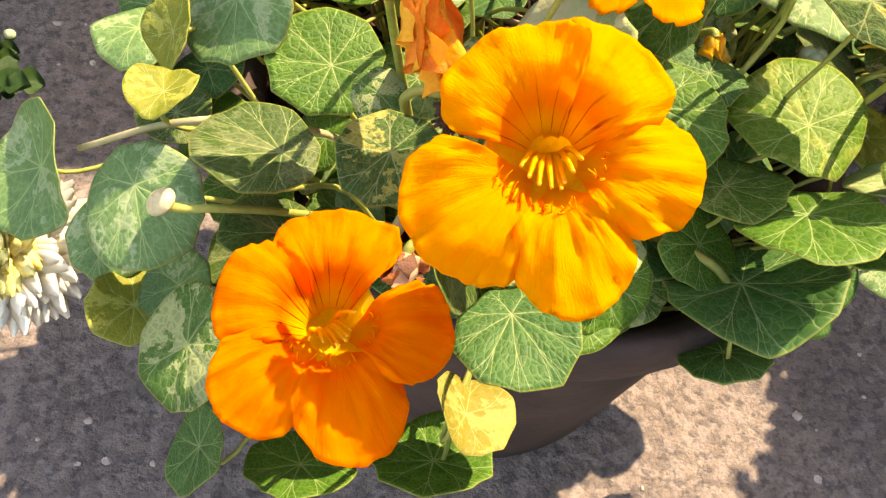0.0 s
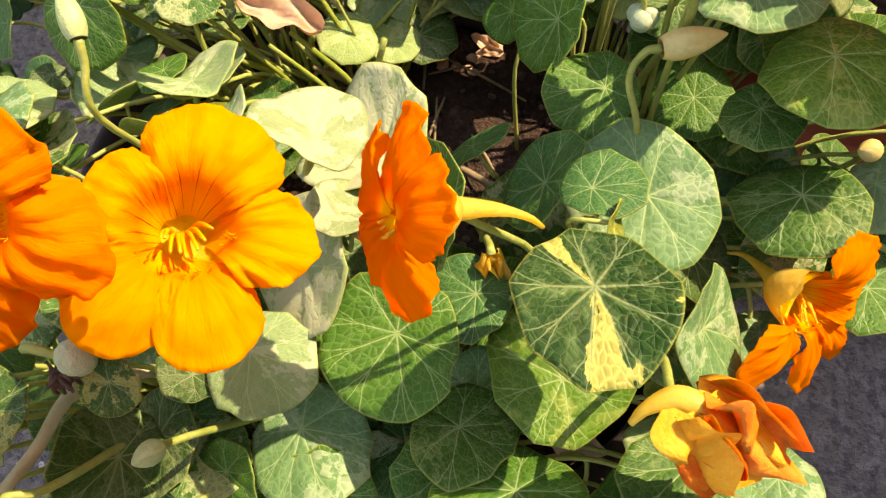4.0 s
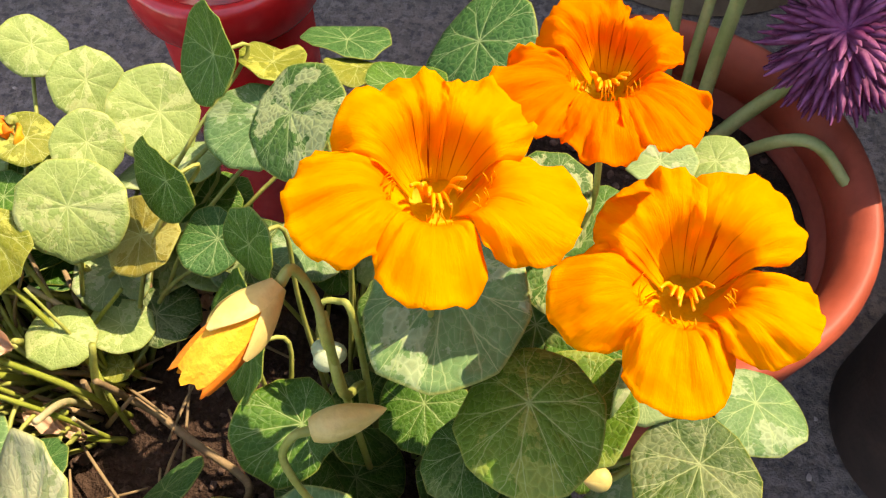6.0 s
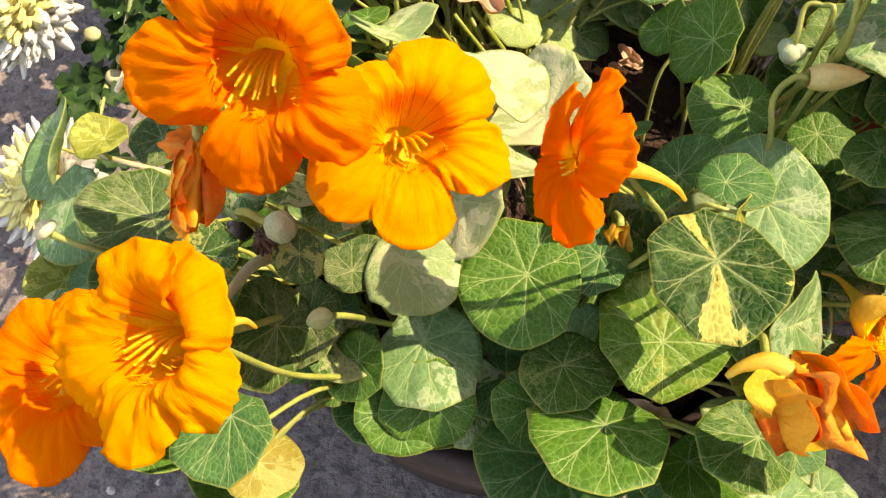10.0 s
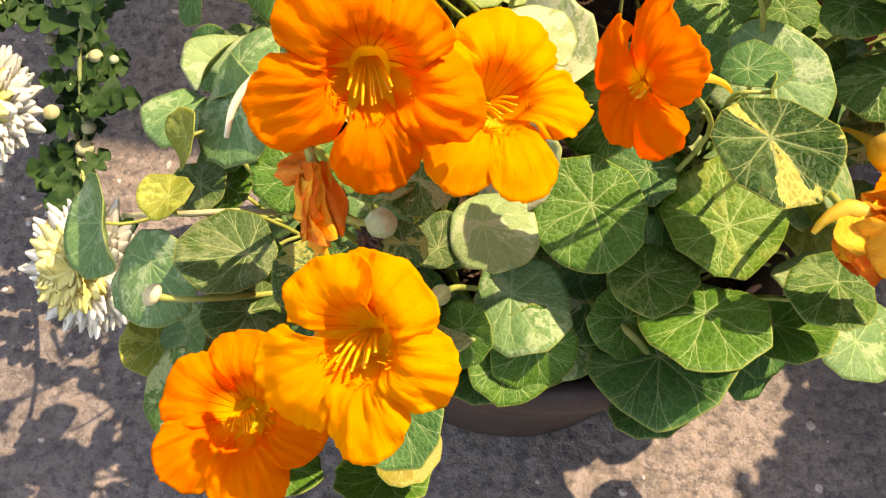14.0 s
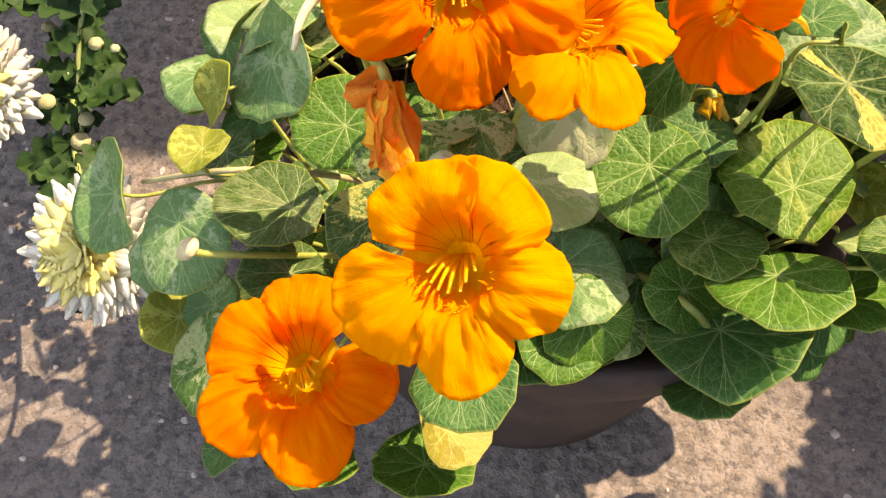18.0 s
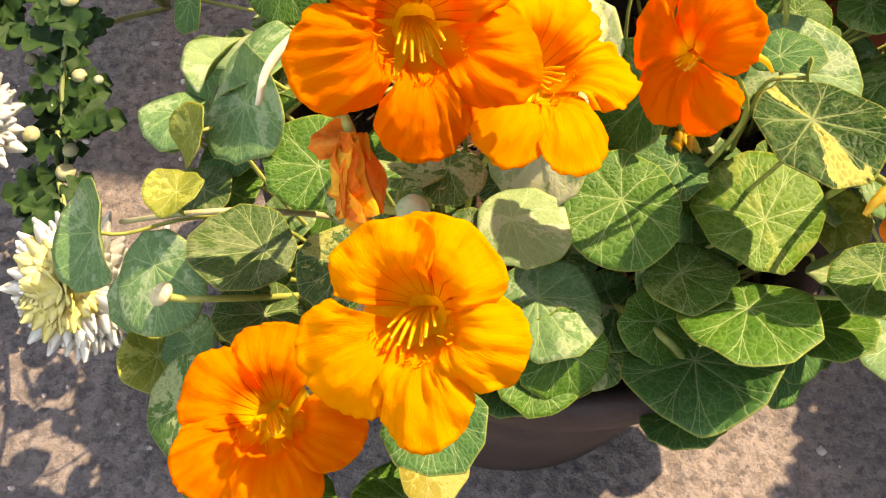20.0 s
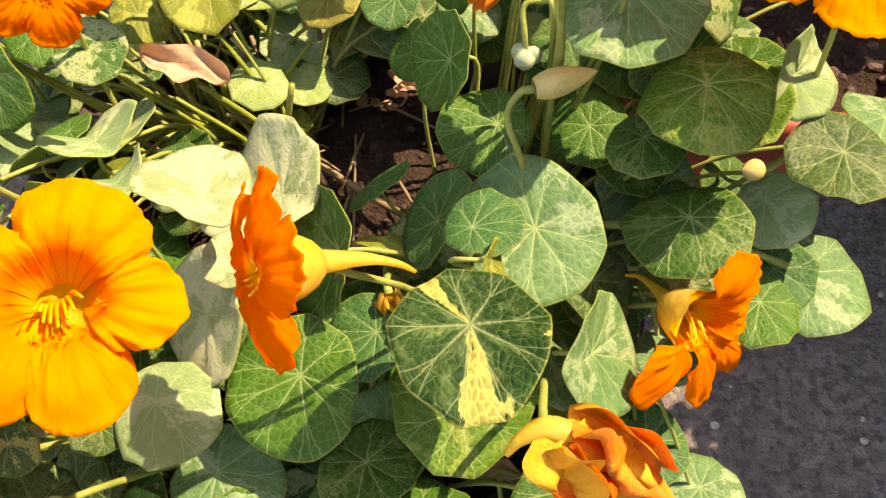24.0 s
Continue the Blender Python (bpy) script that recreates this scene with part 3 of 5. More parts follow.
def leaf(root, star, normal, r, off, style, fold=None):
    """One round shield leaf on its stalk. star: where the veins meet; off: from there to the outline's middle."""
    count[0] += 1
    rnd = random.Random(count[0] * 7 + 3)
    hint = Vector(off) if Vector(off).length > 0.001 else Vector((rnd.uniform(-1, 1), rnd.uniform(-1, 1), 0.1))
    m = Matrix.Translation(Vector(star) - root.location) @ basis(normal, hint)
    inv = basis(normal, hint).to_3x3().inverted()
    ox, oy, _ = inv @ Vector(off)
    veins, per, rings = 9, 7, 9
    n = veins * per
    ph = [rnd.uniform(0, 6.28) for _ in range(8)]
    tip_a = [2 * math.pi * k / veins + rnd.uniform(-0.13, 0.13) for k in range(veins)]
    tip_r = [1.03 + rnd.uniform(-0.05, 0.05) for _ in range(veins)]
    dip = [rnd.uniform(0.015, 0.080) for _ in range(veins)]
    cup = rnd.uniform(-0.17, 0.12)
    wave = rnd.uniform(0.040, 0.110) * (1.5 if style in "pPy" else 1.0)
    lift = [rnd.uniform(-0.07, 0.07) for _ in range(veins)]
    bend = 0.22 * rnd.choice((-0.4, 0.25, 0.7)) if fold is None else fold
    top = [(0.0, 0.0, 0.0)]
    uv = [(0.0, 0.0)]
    for i in range(1, rings + 1):
        v = (i / rings) ** 0.9
        for j in range(n):
            k, t = j // per, (j % per) / per
            q = (k + 1) % veins
            a = tip_a[k] + t * (tip_a[q] + (2 * math.pi if q == 0 else 0.0) - tip_a[k])
            edge = tip_r[k] + t * (tip_r[q] - tip_r[k]) - dip[k] * math.sin(math.pi * t) + 0.030 * math.sin(2 * a + ph[1])
            bx, by = ox + r * edge * math.cos(a), oy + r * edge * math.sin(a)
            x, y = bx * v, by * v
            ease = t * t * (3 - 2 * t)
            z = r * (cup * v * v + wave * v * v * math.sin(2 * a + ph[3]) + 0.45 * wave * v ** 3 * math.sin(3 * a + ph[4]) + v ** 3 * (lift[k] + (lift[q] - lift[k]) * ease))
            z += r * (0.060 * v * math.sin(math.pi * t) * (1.25 - v) + 0.05 * (1 - (1 - v) ** 3))
            z += bend * abs(x) * v * 0.5
            top.append((x, y, z))
            ad = 2 * math.pi * (k + t) / veins
            uv.append((v * math.cos(ad), v * math.sin(ad)))
    faces = [(0, 1 + j, 1 + (j + 1) % n) for j in range(n)]
    for i in range(rings - 1):
        for j in range(n):
            p0, p1 = 1 + i * n + j, 1 + i * n + (j + 1) % n
            faces.append((p0, p0 + n, p1 + n, p1))
    k = len(top)
    nf = len(faces)
    low = [(x, y, z - 0.00045) for x, y, z in top]
    faces += [tuple(q + k for q in reversed(f)) for f in faces]
    rim = 1 + (rings - 1) * n
    faces += [(rim + j, rim + k + j, rim + k + (j + 1) % n, rim + (j + 1) % n) for j in range(n)]
    slots = [0] * nf + [1] * nf + [0] * n
    me = mesh_of("leaf", top + low, faces, [LEAF_TOP[style], LEAF_UNDER[style]], True, slots, uv + uv)
    ob = part("leaf", me, root, m=m)
    wm = Matrix.Translation(root.location) @ m
    way = stalk_way(Vector(star) - Vector(normal) * 0.0003, normal, root.location, rnd, 0.22 if root == plant_B else 0.62)
    line_part("petiole", way, (0.0008, 0.0009, 0.0010, 0.0012), PETIOLE, ob, wm)
    return ob


def petal_mesh(R, L, az, upper, rnd, tint, ruffle, narrow, wide_deg, cup=0.0, core=0.20):
    """One petal: a claw that climbs out of the throat, a knee, then a broad obovate blade with an uneven, ruffled edge."""
    ns, nw = 22, 34
    half = narrow * L * min(0.56, (0.74 if upper else 0.66) * math.sin(radians(wide_deg)))
    foot = radians(52 if upper else 24) * (1.0 if narrow > 0.9 else 0.75)
    open_throat = core > 0.1
    knee, deep = (0.44, 0.46) if open_throat else (0.14, 0.06)
    seed = Vector((rnd.uniform(0, 90), rnd.uniform(0, 90), rnd.uniform(0, 90)))

    def wobble(u, v):
        return noise.noise(seed + Vector((u, v, 0.0)))
    reflex = rnd.uniform(0.05, 0.22) if upper else rnd.uniform(0.0, 0.18)
    saddle = rnd.uniform(-0.16, 0.06)
    lean = rnd.uniform(-0.05, 0.05)
    yc = rnd.uniform(0.60, 0.66)
    verts, uv = [], []
    for i in range(ns + 1):
        s = (i / ns) ** 1.2
        claw = (0.80 if upper else 0.62) + (0.20 if upper else 0.38) * min(1.0, s / 0.42) ** 1.5
        for j in range(nw + 1):
            w = -1 + 2 * j / nw
            th = radians(112) * w
            jag = 1 + 0.10 * wobble(2.1 * w, 0.0) + 0.070 * wobble(5.5 * w, 4.0) + 0.040 * wobble(15 * w, 9.0)
            ex = half * math.sin(th) * jag
            ey = L * (yc + ((1 - yc) if abs(w) < 0.8036 else 0.42) * math.cos(th) * jag)
            bx, by = core * R * math.sin(foot * w), core * R * math.cos(foot * w)
            x, y = (bx + (ex - bx) * s) * (claw if s < 0.42 else 1.0), by + (ey - by) * s
            rad = math.hypot(x, y) / R
            h = (knee - rad) / (knee - core)
            z = -deep * 0.5 * (h + math.sqrt(h * h + 0.06)) + deep * 0.03
            b = max(0.0, s - 0.22) / 0.78
            z += 0.07 * math.sin(min(1.0, 1.15 * b) * math.pi) - reflex * max(0.0, b - 0.35) ** 1.5 + saddle * w * w * b
            z += 0.085 * w * b + lean * b
            z += ruffle * b * (0.100 * b * wobble(2.2 * w, 1.5 * s + 20) + 0.085 * b * wobble(4.6 * w, 2.0 * s + 40) + 0.060 * b ** 3 * wobble(11 * w, 60))
            z += min(1.0, 3 * b) * (0.050 * wobble(5.0 * w, 1.4 * s + 70) + 0.032 * wobble(12 * w, 3.0 * s + 80) + 0.020 * wobble(14 * w, 9 * s + 90))
            if cup:
                z += (rad - core) * math.sin(cup) * (0.6 + 0.4 * s)
            verts.append((x * math.cos(az) - y * math.sin(az), x * math.sin(az) + y * math.cos(az), z * R))
            uv.append((w, s))
    row = nw + 1
    faces = [(i * row + j + 1, i * row + j, (i + 1) * row + j, (i + 1) * row + j + 1) for i in range(ns) for j in range(nw)]
    k = len(verts)
    low = [(x, y, z - 0.00028) for x, y, z in verts]
    faces = faces + [tuple(q + k for q in reversed(f)) for f in faces]
    ring = [j for j in range(row)] + [i * row + nw for i in range(1, ns + 1)] + [ns * row + j for j in range(nw - 1, -1, -1)] + [i * row for i in range(ns - 1, 0, -1)]
    faces += [(ring[i], ring[(i + 1) % len(ring)], ring[(i + 1) % len(ring)] + k, ring[i] + k) for i in range(len(ring))]
    return mesh_of("petal", verts + low, faces, PETAL[(tint, upper and open_throat)], True, None, uv + uv)


ANGLES = (36, -36, -108, 180, 108)


def flower(root, at, facing, up, R, tint, spur=None, angles=ANGLES, scale=(1, 1, 1, 1, 1), ruffle=1.0, calyx=CALYX, stalk=True, narrow=1.0, cup=0.0, core=0.20, widths=(1, 1, 1, 1, 1)):
    """A nasturtium bloom: two lined upper petals, three clawed lower ones, throat, stamens, calyx with its spur, stalk."""
    count[0] += 1
    rnd = random.Random(count[0] * 11 + 5)
    m = Matrix.Translation(Vector(at) - root.location) @ basis(facing, up)
    wm = Matrix.Translation(root.location) @ m
    ob = new("flower")
    ob.parent, ob.matrix_basis = root, m
    ring = sorted(range(5), key=lambda q: angles[q] % 360)
    for k, (a, sc) in enumerate(zip(angles, scale)):
        here = ring.index(k)
        gaps = ((angles[ring[(here + 1) % 5]] - a) % 360 + (a - angles[ring[here - 1]]) % 360) / 4
        wide_deg = min(58, max(36, gaps + (8 if k < 2 else 1)))
        pm = part("petal", petal_mesh(R, 1.02 * R * sc, radians(a), k < 2, rnd, tint, ruffle, narrow * widths[k], wide_deg, cup, core), ob)
        pm.location = (0, 0, (0.0008, 0.0004, -0.0002, 0.0000, -0.0004)[k])
    # fringe on the claws of the lower petals
    hairs = []
    for a in angles[2:]:
        for q in range(9):
            b = radians(a + rnd.uniform(-20, 20))
            d = Vector((-math.sin(b), math.cos(b), 0))
            p = d * R * rnd.uniform(0.34, 0.43) + Vector((0, 0, -0.10 * R))
            lean = Vector((rnd.uniform(-1, 1) * 0.03, rnd.uniform(-1, 1) * 0.03, 0))
            hairs.append(tube([p, p + (Vector((0, 0, 0.065)) + lean - d * 0.015) * R, p + (Vector((0, 0, 0.105)) + lean * 1.6 - d * 0.04) * R], (0.00022, 0.00010), 4, 2))
    part("fringe", mesh_of("fringe", *join(hairs), STAMEN), ob)
    # funnel of the throat
    verts, faces, n = [], [], 24
    prof = [(0.42, -0.15), (0.38, -0.20), (0.32, -0.31), (0.25, -0.44), (0.15, -0.56), (0.02, -0.61)]
    for rr, z in prof:
        for j in range(n):
            a = 2 * math.pi * j / n
            k = 1 + 0.05 * math.sin(5 * a)
            verts.append((rr * R * k * math.cos(a), rr * R * k * math.sin(a) + 0.02 * R, z * R))
    for i in range(len(prof) - 1):
        for j in range(n):
            q = (j + 1) % n
            faces.append((i * n + j, (i + 1) * n + j, (i + 1) * n + q, i * n + q))
    k = len(verts)
    verts += [(x * 1.05, y * 1.05, z - 0.0005) for x, y, z in verts]
    faces += [tuple(v + k for v in reversed(f)) for f in faces]
    part("throat", mesh_of("throat", verts, faces, THROAT), ob)
    for q in range(8):
        u = -1 + q / 3.5
        e = Vector((u * 0.19 * R + rnd.uniform(-0.03, 0.03) * R, (-0.06 - 0.18 * (1 - u * u)) * R, rnd.uniform(-0.16, 0.06) * R))
        b = Vector((u * 0.07 * R, 0.05 * R, -0.54 * R))
        part("stamen", mesh_of("stamen", *tube([b, (b + e) / 2 + Vector((0, 0.05 * R, 0.05 * R)), e], (0.00085, 0.00042), 6, 3), STAMEN), ob)
        v, f = blob(0.00055, 0.8, 0.8, 1.4, 0.2, q, 4, 6)
        part("anther", mesh_of("anther", [Vector(p) + e for p in v], f, ANTHER), ob)
    # calyx: a cone of five sepals that holds the petals and runs out into the spur
    verts, faces = [], []
    n, prof = 30, [(0.05, -0.80), (0.15, -0.75), (0.25, -0.65), (0.33, -0.49), (0.39, -0.32), (0.43, -0.22), (0.45, -0.17)]
    for i, (rr, z) in enumerate(prof):
        for j in range(n):
            a = 2 * math.pi * j / n
            t = abs(((j % 6) - 2.5) / 3)
            zz = z + (0.10 * (1 - t) - 0.10 * t) * (i / 6) ** 3
            k = rr * (1 + 0.06 * (1 - t))
            verts.append((k * R * math.cos(a), k * R * math.sin(a), zz * R))
    for i in range(len(prof) - 1):
        for j in range(n):
            q = (j + 1) % n
            faces.append((i * n + j, i * n + q, (i + 1) * n + q, (i + 1) * n + j))
    faces.append(tuple(range(n - 1, -1, -1)))
    part("calyx", mesh_of("calyx", verts, faces, CALYX), ob)
    if spur is None:
        sp = [wm @ Vector(q) for q in ((0, 0.02 * R, -0.66 * R), (0, 0.10 * R, -0.98 * R), (0, 0.14 * R, -1.32 * R), (0, 0.06 * R, -1.55 * R))]
        line_part("spur", sp, (0.17 * R, 0.09 * R, 0.05 * R, 0.03 * R, 0.02 * R), calyx, ob, wm)
    elif spur:
        line_part("spur", spur, (0.17 * R, 0.10 * R, 0.055 * R, 0.04 * R, 0.025 * R), calyx, ob, wm)
    if stalk:
        back = wm @ Vector((0, -0.05 * R, -0.80 * R))
        way = stalk_way(back, Vector(facing) * 0.6 + Vector((0, 0, 0.8)), root.location, rnd, 0.8, 0.050, True)
        line_part("pedicel", way, (0.0011, 0.0011, 0.0013, 0.0015), PETIOLE, ob, wm)
    return ob


# leaves: where the veins meet, facing, radius, offset of the outline, look
leaf(plant_F, (0.118, 0.213, 0.262), (-0.15, -0.24, 0.96), 0.0244, (-0.0009, -0.0043, -0.0012), "g")
leaf(plant_F, (0.175, 0.224, 0.310), (-0.04, 0.12, 0.99), 0.0237, (0.0010, -0.0065, 0.0008), "V")
leaf(plant_F, (0.175, 0.210, 0.263), (-0.12, -0.11, 0.99), 0.0257, (-0.0013, 0.0049, 0.0004), "n")
leaf(plant_F, (0.145, 0.190, 0.248), (-0.22, 0.35, 0.91), 0.0196, (0.0032, -0.0032, 0.0020), "d")
leaf(plant_F, (0.167, 0.172, 0.259), (-0.26, 0.46, 0.85), 0.0251, (-0.0015, -0.0074, 0.0036), "g")
leaf(plant_F, (0.157, 0.163, 0.224), (-0.34, 0.38, 0.86), 0.0300, (0.0010, -0.0073, 0.0036), "t")
leaf(plant_F, (0.160, 0.148, 0.195), (-0.20, 0.62, 0.76), 0.0182, (-0.0003, -0.0017, 0.0013), "t")
leaf(plant_F, (0.074, 0.194, 0.269), (-0.06, 0.04, 1.00), 0.0183, (0.0050, -0.0033, 0.0004), "p")
leaf(plant_F, (-0.013, 0.162, 0.283), (0.16, 0.21, 0.97), 0.0184, (-0.0077, -0.0010, 0.0015), "m")
leaf(plant_F, (-0.012, 0.145, 0.266), (0.11, 0.35, 0.93), 0.0171, (-0.0011, -0.0021, 0.0009), "m")
leaf(plant_F, (-0.058, 0.162, 0.261), (-0.34, -0.41, 0.84), 0.0206, (0.0019, -0.0057, -0.0020), "b")
leaf(plant_F, (-0.101, 0.191, 0.226), (-0.67, -0.40, 0.63), 0.0248, (0.0011, -0.0014, 0.0002), "b", 0.6)
leaf(plant_F, (-0.050, 0.183, 0.281), (-0.03, 0.07, 1.00), 0.0107, (-0.0001, -0.0011, 0.0001), "y", 0.9)
leaf(plant_F, (-0.035, 0.111, 0.258), (-0.58, -0.25, 0.77), 0.0178, (0.0001, -0.0008, -0.0002), "v")
leaf(plant_F, (0.0175, 0.153, 0.299), (-0.09, -0.10, 0.99), 0.0151, (-0.0003, -0.0030, -0.0003), "w")
leaf(plant_F, (0.052, 0.112, 0.286), (-0.20, 0.10, 0.97), 0.0163, (0.0010, -0.0072, 0.0010), "t")
leaf(plant_F, (0.044, 0.102, 0.188), (-0.11, 0.54, 0.83), 0.0223, (-0.0001, -0.0008, 0.0005), "g")
leaf(plant_F, (0.051, 0.109, 0.218), (0.43, 0.29, 0.85), 0.0166, (0.0008, -0.0002, -0.0003), "Y", 1.0)
leaf(plant_F, (-0.003, 0.100, 0.185), (-0.05, 0.59, 0.81), 0.0190, (0.0001, -0.0008, 0.0006), "g")
leaf(plant_F, (-0.037, 0.102, 0.195), (-0.78, -0.07, 0.62), 0.0163, (0.0001, -0.0004, 0.0000), "t")
leaf(plant_F, (-0.060, 0.139, 0.225), (0.13, 0.18, 0.98), 0.0149, (0.0002, -0.0011, 0.0002), "y")
leaf(plant_F, (-0.001, 0.202, 0.279), (-0.01, -0.31, 0.95), 0.0191, (-0.0019, 0.0011, 0.0004), "g")
leaf(plant_F, (0.014, 0.182, 0.290), (-0.06, -0.41, 0.91), 0.0088, (0.0000, -0.0005, -0.0002), "v")
leaf(plant_F, (-0.033, 0.224, 0.284), (-0.66, -0.40, 0.64), 0.0231, (0.0019, -0.0024, 0.0004), "b", 0.6)
leaf(plant_F, (-0.053, 0.214, 0.275), (-0.71, -0.45, 0.55), 0.0129, (0.0000, -0.0006, -0.0004), "y")
leaf(plant_F, (-0.036, 0.247, 0.285), (-0.54, 0.12, 0.84), 0.0195, (0.0002, -0.0008, 0.0003), "b")
leaf(plant_B, (-0.091, 0.316, 0.189), (-0.58, -0.49, 0.66), 0.0185, (0.0000, -0.0005, -0.0003), "t")
leaf(plant_B, (-0.091, 0.323, 0.232), (-0.72, -0.47, 0.51), 0.0157, (0.0000, -0.0004, -0.0004), "t")
leaf(plant_B, (-0.039, 0.261, 0.275), (-0.30, 0.31, 0.90), 0.0166, (0.0004, -0.0011, 0.0005), "p")
leaf(plant_F, (0.048, 0.193, 0.301), (0.01, 0.05, 1.00), 0.0122, (0.0015, -0.0027, 0.0001), "v")
leaf(plant_F, (0.033, 0.190, 0.300), (-0.03, 0.52, 0.85), 0.0126, (0.0002, -0.0010, 0.0006), "v")
leaf(plant_F, (0.057, 0.183, 0.264), (-0.01, 0.03, 1.00), 0.0129, (-0.0005, 0.0033, -0.0001), "m")
leaf(plant_F, (0.090, 0.180, 0.232), (-0.08, -0.06, 1.00), 0.0228, (0.0055, -0.0059, 0.0001), "b")
leaf(plant_F, (0.126, 0.187, 0.215), (-0.17, 0.08, 0.98), 0.0176, (0.0002, -0.0037, 0.0003), "t")
leaf(plant_F, (0.120, 0.172, 0.195), (-0.16, 0.31, 0.94), 0.0139, (0.0013, -0.0014, 0.0007), "t")
leaf(plant_F, (0.102, 0.162, 0.195), (-0.14, 0.59, 0.80), 0.0207, (0.0000, -0.0007, 0.0005), "g")
leaf(plant_F, (0.141, 0.233, 0.262), (-0.23, 0.11, 0.97), 0.0165, (-0.0034, -0.0030, -0.0005), "t")
leaf(plant_F, (0.218, 0.191, 0.263), (-0.08, 0.23, 0.97), 0.0182, (-0.0041, -0.0069, 0.0013), "d")
leaf(plant_F, (0.205, 0.182, 0.230), (-0.31, 0.42, 0.85), 0.0184, (0.0060, -0.0040, 0.0041), "g")
leaf(plant_F, (0.247, 0.185, 0.215), (0.21, 0.11, 0.97), 0.0194, (0.0008, -0.0004, -0.0001), "b")
leaf(plant_F, (0.217, 0.203, 0.245), (-0.31, 0.49, 0.81), 0.0160, (-0.0004, -0.0014, 0.0007), "p")
leaf(plant_R, (0.216, 0.235, 0.271), (0.82, -0.05, 0.58), 0.0228, (0.0047, 0.0029, -0.0064), "b")
leaf(plant_R, (0.205, 0.238, 0.245), (0.47, 0.49, 0.73), 0.0185, (0.0000, -0.0006, 0.0004), "b")
leaf(plant_R, (0.191, 0.276, 0.277), (-0.07, -0.23, 0.97), 0.0271, (-0.0025, -0.0011, -0.0004), "b")
leaf(plant_R, (0.170, 0.260, 0.302), (-0.28, 0.17, 0.94), 0.0139, (0.0034, 0.0017, 0.0007), "t")
leaf(plant_R, (0.156, 0.274, 0.275), (-0.79, 0.05, 0.61), 0.0201, (0.0011, -0.0001, 0.0014), "t")
leaf(plant_R, (0.125, 0.253, 0.283), (-0.75, -0.38, 0.53), 0.0234, (-0.0049, 0.0010, -0.0062), "d")
leaf(plant_R, (0.126, 0.298, 0.250), (-0.69, 0.42, 0.59), 0.0155, (0.0003, 0.0006, -0.0000), "t")
leaf(plant_R, (0.136, 0.272, 0.255), (-0.11, 0.76, 0.64), 0.0126, (0.0003, -0.0011, 0.0013), "y")
leaf(plant_R, (0.178, 0.248, 0.305), (0.91, -0.03, 0.41), 0.0074, (0.0001, -0.0003, -0.0001), "y")
leaf(plant_R, (0.249, 0.299, 0.261), (-0.26, 0.17, 0.95), 0.0233, (-0.0012, -0.0052, 0.0006), "d")
leaf(plant_R, (0.244, 0.334, 0.297), (-0.27, 0.03, 0.96), 0.0234, (0.0001, -0.0057, 0.0002), "n")
leaf(plant_R, (0.262, 0.340, 0.278), (-0.30, -0.08, 0.95), 0.0208, (-0.0004, -0.0005, -0.0002), "n")
leaf(plant_R, (0.227, 0.322, 0.276), (-0.22, 0.04, 0.98), 0.0150, (0.0006, -0.0034, 0.0003), "d")
leaf(plant_R, (0.209, 0.345, 0.245), (-0.14, -0.16, 0.98), 0.0183, (0.0001, -0.0008, -0.0001), "g")
leaf(plant_R, (0.148, 0.347, 0.274), (-0.75, -0.38, 0.54), 0.0204, (-0.0019, 0.0006, -0.0023), "g")
leaf(plant_R, (0.127, 0.376, 0.240), (-0.75, -0.39, 0.54), 0.0144, (0.0001, -0.0005, -0.0002), "g")
leaf(plant_R, (0.171, 0.324, 0.268), (-0.03, -0.15, 0.99), 0.0183, (-0.0052, -0.0027, -0.0006), "g")
leaf(plant_R, (0.303, 0.331, 0.272), (-0.06, 0.11, 0.99), 0.0211, (-0.0014, -0.0051, 0.0005), "m")
leaf(plant_R, (0.313, 0.309, 0.210), (0.04, 0.05, 1.00), 0.0252, (0.0031, -0.0036, 0.0001), "b")
leaf(plant_R, (0.282, 0.320, 0.247), (-0.32, -0.21, 0.92), 0.0165, (0.0028, -0.0047, -0.0001), "p")
leaf(plant_R, (0.280, 0.354, 0.285), (0.68, -0.37, 0.63), 0.0183, (0.0007, 0.0001, -0.0007), "p", 0.8)
leaf(plant_R, (0.212, 0.367, 0.305), (-0.17, -0.08, 0.98), 0.0278, (0.0024, -0.0092, -0.0004), "b")
leaf(plant_R, (0.250, 0.392, 0.288), (0.75, -0.28, 0.59), 0.0217, (0.0008, -0.0003, -0.0011), "v")
leaf(plant_B, (0.086, 0.248, 0.318), (0.20, 0.36, 0.91), 0.0170, (-0.0035, 0.0028, -0.0003), "P", 0.8)
leaf(plant_B, (0.098, 0.274, 0.277), (-0.45, -0.04, 0.89), 0.0257, (-0.0058, 0.0030, -0.0028), "P", 0.9)
leaf(plant_B, (0.096, 0.243, 0.285), (0.02, 0.60, 0.80), 0.0161, (0.0004, -0.0006, 0.0004), "P", 0.6)
leaf(plant_F, (0.083, 0.226, 0.272), (-0.62, -0.37, 0.69), 0.0240, (0.0002, -0.0009, -0.0003), "P", 0.5)
leaf(plant_B, (-0.038, 0.314, 0.268), (-0.27, -0.67, 0.69), 0.0205, (0.0002, -0.0042, -0.0040), "g")
leaf(plant_B, (0.022, 0.359, 0.297), (0.30, -0.34, 0.89), 0.0162, (-0.0009, -0.0000, 0.0003), "l")
